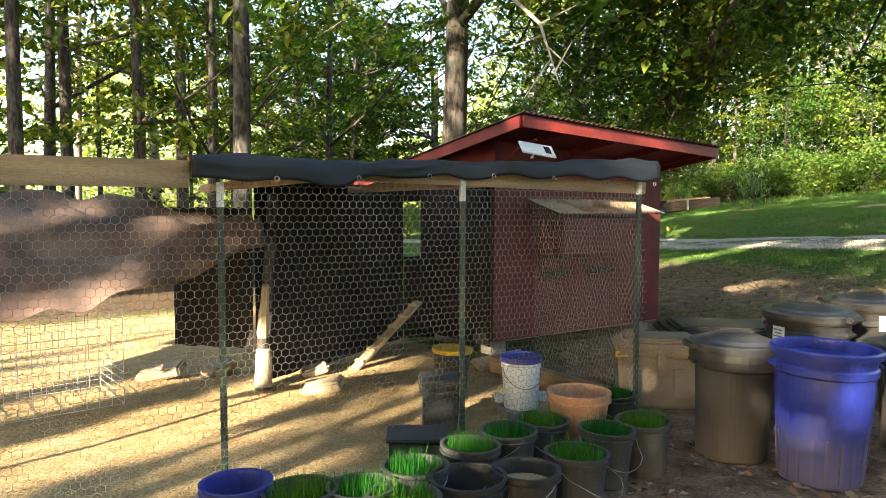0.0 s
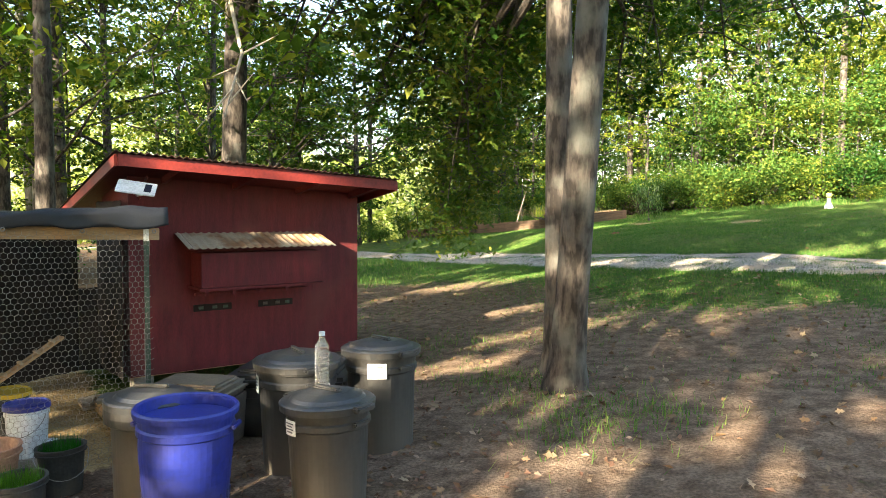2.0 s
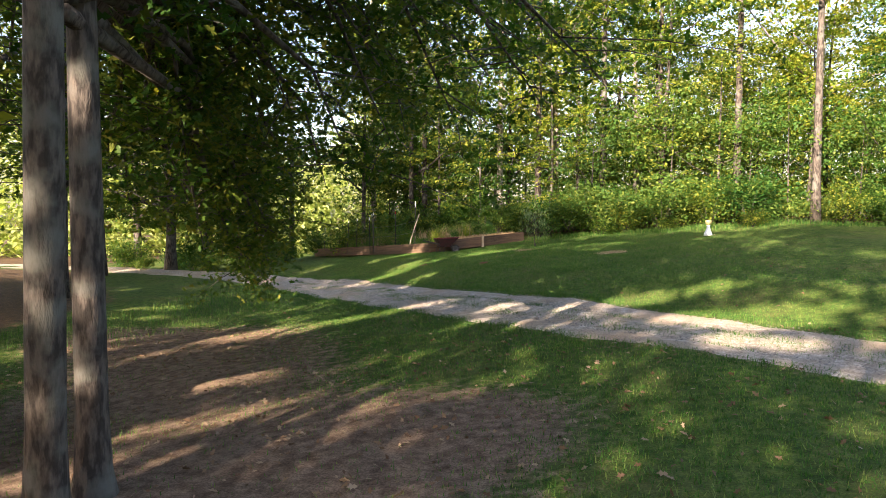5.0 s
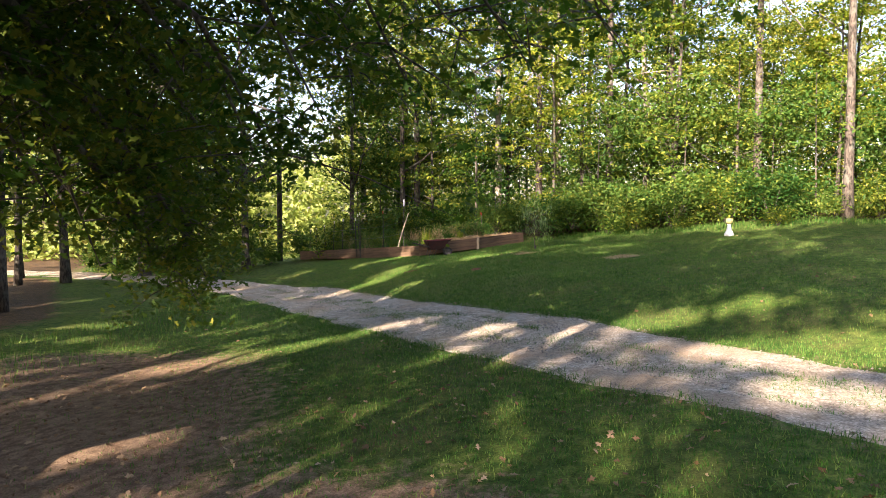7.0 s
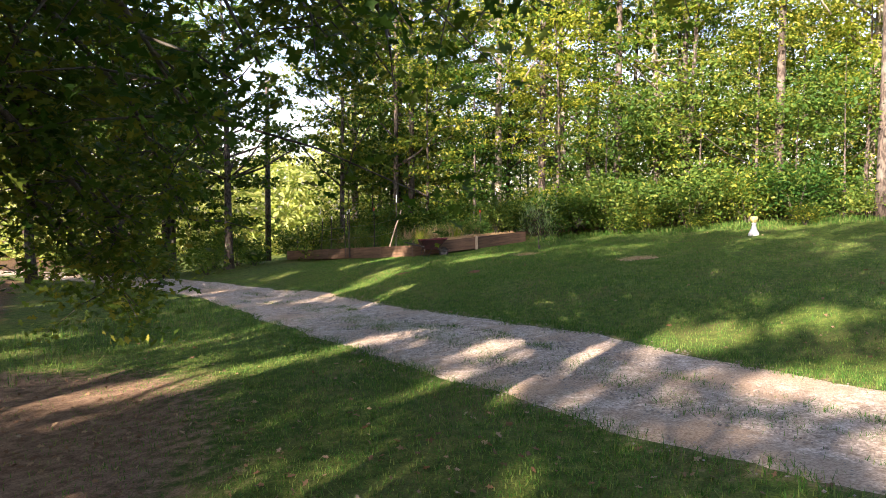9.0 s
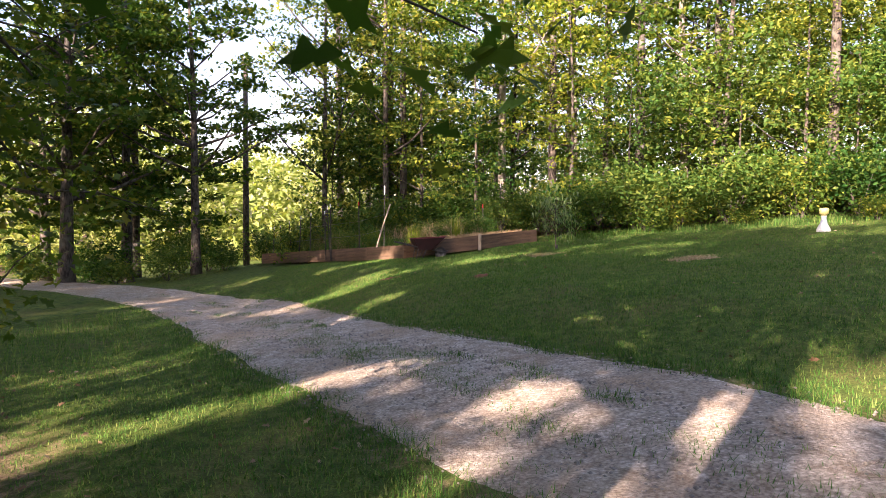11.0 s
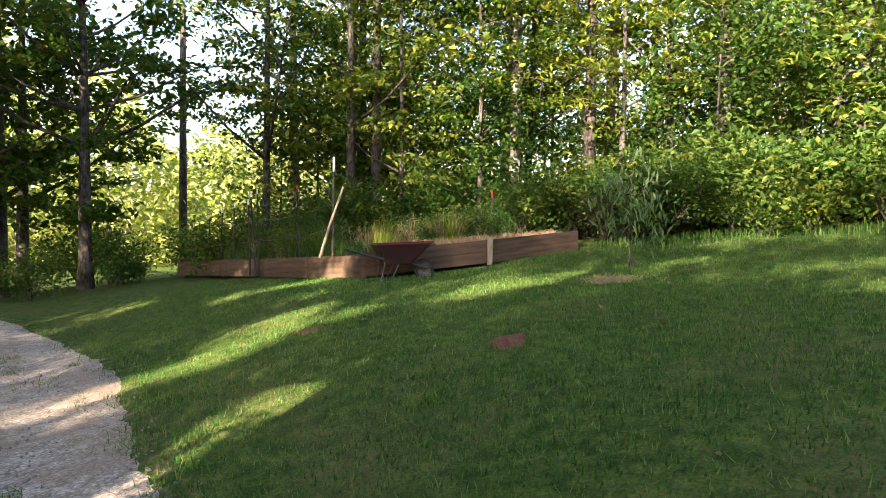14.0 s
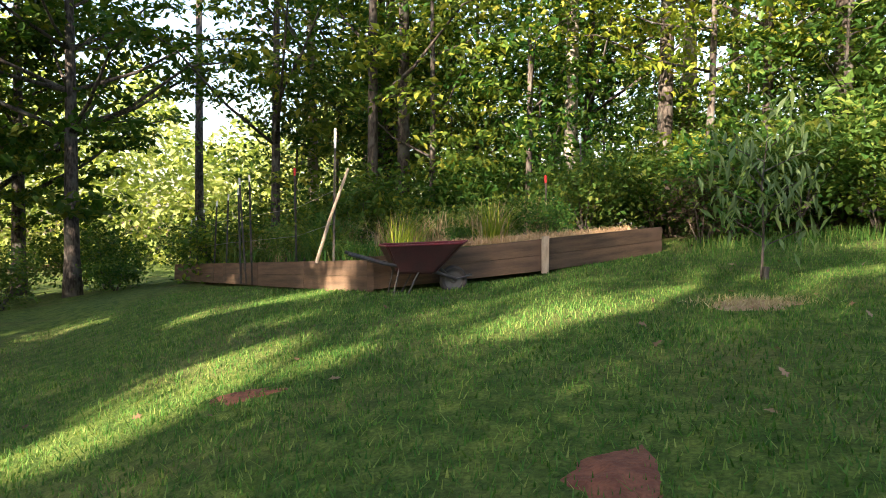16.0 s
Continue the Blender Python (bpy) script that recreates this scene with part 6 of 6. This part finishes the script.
rng = np.random.default_rng(17)
N = 800000
gx, gy = rng.uniform(-13, 9, N), rng.uniform(8.5, 40.0, N)
side = road_side(gx, gy)
patch = 0.5 + 0.5 * np.sin(gx * 1.7 + np.sin(gy * 1.1)) * np.sin(gy * 1.3 + 0.7 * gx)
keep = rng.uniform(0, 1, N) < near_path(gx, gy) * (1 - 0.93 * bare_weight(gx, gy)) * (0.55 + 0.45 * patch)
edge = np.abs(side) + rng.normal(0, 0.12, N)
keep &= (edge > 1.62) | ((np.abs(side + 0.25 * np.sin(gx)) < 0.32) & (rng.uniform(0, 1, N) < 0.6 * (patch > 0.62)))
keep &= ~in_bed(gx, gy) & (gx * 0.5 + gy > 6)
keep &= np.hypot(gx + 2.6, (gy - 28.8) * 0.8) > 0.12
gx, gy, side = gx[keep], gy[keep], side[keep]
gz = land(gx, gy, side)
lawn_grass = new("lawn_grass", blades("lawn_grass", np.stack([gx, gy, gz - 0.004], 1), 0.046, 0.0115, GRASS_BLADE, 0.75, rng))
tagged(lawn_grass, "short mown green grass blades of the lawn", "grass", kind="stuff")

# rank grass at the oak's foot, along the coop and at the wood's edge
n = 1700
which = rng.integers(0, 5, n)
cxs = np.array([(-2.3, 8.4, 0.55), (-1.6, 8.0, 0.5), (-2.9, 9.2, 0.5), (-4.0, 11.2, 0.9), (-1.9, 7.6, 0.6)])[which]
wx, wy = cxs[:, 0] + rng.normal(0, 1, n) * cxs[:, 2] * 0.7, cxs[:, 1] + rng.normal(0, 1, n) * cxs[:, 2] * 0.5
weeds = new("weeds", blades("weeds", np.stack([wx, wy, land(wx, wy)], 1), 0.075, 0.009, GRASS_BLADE, 0.8, rng))
tagged(weeds, "ragged green weeds round the foot of the oak", "weeds", kind="stuff")
n = 6000
ex = rng.uniform(-2, 18, n)
ey = 38.2 + rng.normal(0, 0.7, n) - 0.28 * np.clip(ex - 2, 0, 30)
edge_grass = new("edge_grass", blades("edge_grass", np.stack([ex, ey, land(ex, ey)], 1), 0.2, 0.014, GRASS_BLADE, 0.6, rng, True))
tagged(edge_grass, "long unmown grass along the wood's edge", "grass", kind="stuff")
n = 2500
ex, ey = rng.uniform(-12, -8, n), rng.uniform(16, 30, n)
rough_ok = np.abs(road_side(ex, ey)) > 2.2
ex, ey = ex[rough_ok], ey[rough_ok]
eg = new("edge_grass", blades("edge_grass", np.stack([ex, ey, land(ex, ey)], 1), 0.22, 0.014, GRASS_BLADE, 0.6, rng))
tagged(eg, "rough grass under the trees beside the drive", "grass", kind="stuff")

# fallen leaves
n = 12000
lx, ly = rng.uniform(-9, 8, n), rng.uniform(3.5, 36, n)
w = 0.25 + 0.75 * bare_weight(lx, ly) + 0.3 * (ly < 17)
sd = road_side(lx, ly)
ok = (rng.uniform(0, 1, n) < w * np.where(ly > 23, 0.12, np.where(ly > 17, 0.4, 1))) & (np.abs(sd) > 1.4) & ~in_bed(lx, ly) & ~((lx < -4.3) & (ly < 11))
lx, ly = lx[ok], ly[ok]
lc = np.stack([lx, ly, land(lx, ly) + 0.02], 1)
litter = new("fallen_leaves", leaf_mesh("fallen_leaves", lc, 0.075, DRY_LEAF, droop=0.0, lobed=True, rng=rng, spread=0.3))
tagged(litter, "curled dry brown oak leaves scattered on the ground", "leaves", kind="stuff")
n = 2600
lx, ly = rng.normal(-4.6, 1.7, n), rng.normal(6.0, 2.0, n)
ok = (ly > 3.4) & (-(lx + 7.17) * 0.742 + (ly - 4.55) * 0.67 < -0.1)
lx, ly = lx[ok], ly[ok]
litter = new("fallen_leaves", leaf_mesh("fallen_leaves", np.stack([lx, ly, land(lx, ly) + 0.012], 1), 0.055, DRY_LEAF, droop=0.0, rng=rng, spread=0.25))
tagged(litter, "small dead leaves and chips trodden into the yard", "leaves", kind="stuff")
n = 14000
s_u, s_v = rng.uniform(-3.8, 3.0, n), rng.uniform(0.05, 4.5, n)
sx_, sy_ = -7.17 + FU.x * s_u + FV.x * s_v, 4.55 + FU.y * s_u + FV.y * s_v
yard_straw = new("yard_straw", blades("yard_straw", np.stack([sx_, sy_, land(sx_, sy_) + 0.002], 1), 0.014, 0.004, STRAW, 2.2, rng))
tagged(yard_straw, "trodden straw and chips on the floor of the run", "straw", kind="stuff")

# weeds down the middle of the drive and ragged grass along its edges
near_k = np.argmin(np.hypot(ROAD_XY[:, 0] + 1.5, ROAD_XY[:, 1] - 20.5))
n = 95
ck = np.clip((near_k + rng.normal(0, 30, n)).astype(int), 5, len(ROAD_XY) - 5)
coff = rng.normal(0.0, 0.38, n)
m = rng.integers(0, n, 11000)
along, across_ = rng.normal(0, 1, 11000) * rng.uniform(0.12, 0.45, n)[m], rng.normal(0, 1, 11000) * rng.uniform(0.05, 0.16, n)[m] + coff[m]
wx = ROAD_XY[ck[m], 0] + ROAD_TAN[ck[m], 0] * along + ROAD_TAN[ck[m], 1] * across_
wy = ROAD_XY[ck[m], 1] + ROAD_TAN[ck[m], 1] * along - ROAD_TAN[ck[m], 0] * across_
drive_weeds = new("drive_weeds", blades("drive_weeds", np.stack([wx, wy, land(wx, wy) + 0.008], 1), 0.05, 0.009, GRASS_BLADE, 0.9, rng))
tagged(drive_weeds, "low green weeds growing through the gravel drive", "weeds", kind="stuff")
n = 16000
ek = np.clip((near_k + rng.normal(0, 34, n)).astype(int), 5, len(ROAD_XY) - 5)
eoff = np.where(rng.uniform(0, 1, n) < 0.5, -1, 1) * (1.58 + 0.16 * np.sin(ek * 0.9) + 0.1 * np.sin(ek * 2.3 + 1) + np.abs(rng.normal(0, 0.14, n)) - 0.1)
ex = ROAD_XY[ek, 0] + ROAD_TAN[ek, 1] * eoff + rng.normal(0, 0.12, n)
ey = ROAD_XY[ek, 1] - ROAD_TAN[ek, 0] * eoff + rng.normal(0, 0.12, n)
verge = new("verge_grass", blades("verge_grass", np.stack([ex, ey, land(ex, ey)], 1), 0.075, 0.010, GRASS_BLADE, 0.9, rng))
tagged(verge, "ragged grass tufts along the edges of the drive", "grass", kind="stuff")

# loose stones of the drive
n = 5200
k_ = rng.integers(120, len(ROAD_XY) - 40, n)
near_k = np.argmin(np.hypot(ROAD_XY[:, 0] + 1.5, ROAD_XY[:, 1] - 20.5))
k_ = np.clip((near_k + rng.normal(0, 26, n)).astype(int), 5, len(ROAD_XY) - 5)
off = rng.uniform(-1.5, 1.5, n)
px, py = ROAD_XY[k_, 0] + ROAD_TAN[k_, 1] * off + rng.normal(0, 0.1, n), ROAD_XY[k_, 1] - ROAD_TAN[k_, 0] * off + rng.normal(0, 0.1, n)
size = rng.uniform(0.008, 0.022, n)
o8 = np.array([(1, 0, 0), (0, 1, 0), (-1, 0, 0), (0, -1, 0), (0, 0, 0.7), (0, 0, -0.7)])
jit = rng.uniform(0.7, 1.3, (n, 6, 1))
pv = np.stack([px, py, land(px, py) + 0.016], 1)[:, None] + o8[None] * jit * size[:, None, None]
pf = (np.array([(0, 1, 4), (1, 2, 4), (2, 3, 4), (3, 0, 4), (1, 0, 5), (2, 1, 5), (3, 2, 5), (0, 3, 5)])[None] + (np.arange(n) * 6)[:, None, None]).reshape(-1, 3)
gravel = new("gravel", mesh_of("gravel", pv.reshape(-1, 3).tolist(), pf.tolist(), PEBBLE))
tagged(gravel, "loose grey stones scattered on the drive", "gravel", kind="stuff")


# bare mounds on the lawn
def mound(x, y, rx, ry, h, material, label, seed):
    bm = bmesh.new()
    cols = []
    for j in range(9):
        ring = []
        for i in range(30):
            a = i * 2 * math.pi / 30
            f = j / 8
            wob = 1 + 0.6 * noise.noise((math.cos(a) * 1.5 + seed, math.sin(a) * 1.5, f))
            px_, py_ = x + rx * f * wob * math.cos(a), y + ry * f * wob * math.sin(a)
            ring.append(bm.verts.new((px_, py_, on_land(px_, py_) + h * (1 - f * f) - 0.012 * f + 0.02 * noise.noise((px_ * 9, py_ * 9, seed)))))
        cols.append(ring)
    for p, q in zip(cols, cols[1:]):
        for i in range(30):
            bm.faces.new((p[i], q[i], q[(i + 1) % 30], p[(i + 1) % 30]))
    bmesh.ops.remove_doubles(bm, verts=bm.verts[:], dist=0.0005)
    ob = new("dirt_mound", finish("dirt_mound", bm, material, True))
    return tagged(ob, label, "dirt mound", "bare spots on the lawn")


mound(-2.58, 28.7, 0.21, 0.30, 0.035, RED_CLAY, "low mound of red clay soil on the lawn", 1)
mound(-1.66, 32.55, 0.46, 0.26, 0.05, DRY_MOUND := mat("dry_thatch", (0.34, 0.25, 0.14), (0.24, 0.15, 0.08), rough=1, scale=9, fine=70, bump=0.9), "low mound of dry thatch on the lawn", 2)
mound(1.86, 28.95, 0.6, 0.3, 0.06, DRY_MOUND, "low mound of dry thatch on the lawn", 3)
mound(-5.2, 30.1, 0.35, 0.18, 0.02, RED_CLAY, "bare reddish spot on the lawn", 4)

n = 1500
mx = np.where(rng.uniform(0, 1, n) < 0.5, -1.66, 1.86) + rng.normal(0, 0.24, n)
my = np.where(mx < 0, 32.55, 28.95) + rng.normal(0, 0.14, n)
thatch = new("thatch", blades("thatch", np.stack([mx, my, land(mx, my) + 0.03], 1), 0.05, 0.008, STRAW, 1.6, rng))
tagged(thatch, "dry straw strands on the bare lawn spots", "straw", kind="stuff")


PEACH_LEAF = leaf_mat("long_leaves", (0.075, 0.13, 0.06), (0.11, 0.19, 0.085), (0.19, 0.27, 0.10), through=0.35)


def sapling(x, y):
    root = thing("peach_sapling", Matrix.Translation((x, y, on_land(x, y))), "young fruit tree with long drooping pale green leaves", "sapling")
    rg = np.random.default_rng(5)
    bm = bmesh.new()
    tube([(0, 0, -0.05), (0.01, 0, 0.5), (-0.02, 0.02, 1.0), (0.02, 0, 1.55)], [0.016, 0.013, 0.010, 0.004], 6, bm)
    part("trunk", bm, BARK, root)
    tips = []
    for k in range(11):
        a, z = k * 2.4, 0.35 + 0.1 * k
        e = Vector((math.cos(a) * 0.5, math.sin(a) * 0.5, z + 0.25))
        part("branch", tube([(0, 0, z), e * 0.6 + Vector((0, 0, z * 0.4)), e], [0.008, 0.006, 0.003], 5), BARK, root)
        tips += [tuple(e), tuple(e * 0.7 + Vector((0, 0, z * 0.28)))]
    tips = np.array(tips)
    c = tips[rg.integers(0, len(tips), 220)] + rg.normal(0, 1, (220, 3)) * np.array([0.13, 0.13, 0.13])
    f = new("foliage", leaf_mesh("foliage", c, 0.19, PEACH_LEAF, droop=1.0, rng=rg, spread=0.3, wide=0.12))
    f.parent = root
    part("tree_guard", tube([(0.04, -0.03, 0), (0.04, -0.03, 0.14)], [0.03, 0.035], 8), BLACK, root, "black plastic guard at the stem")


sapling(-1.4, 34.0)
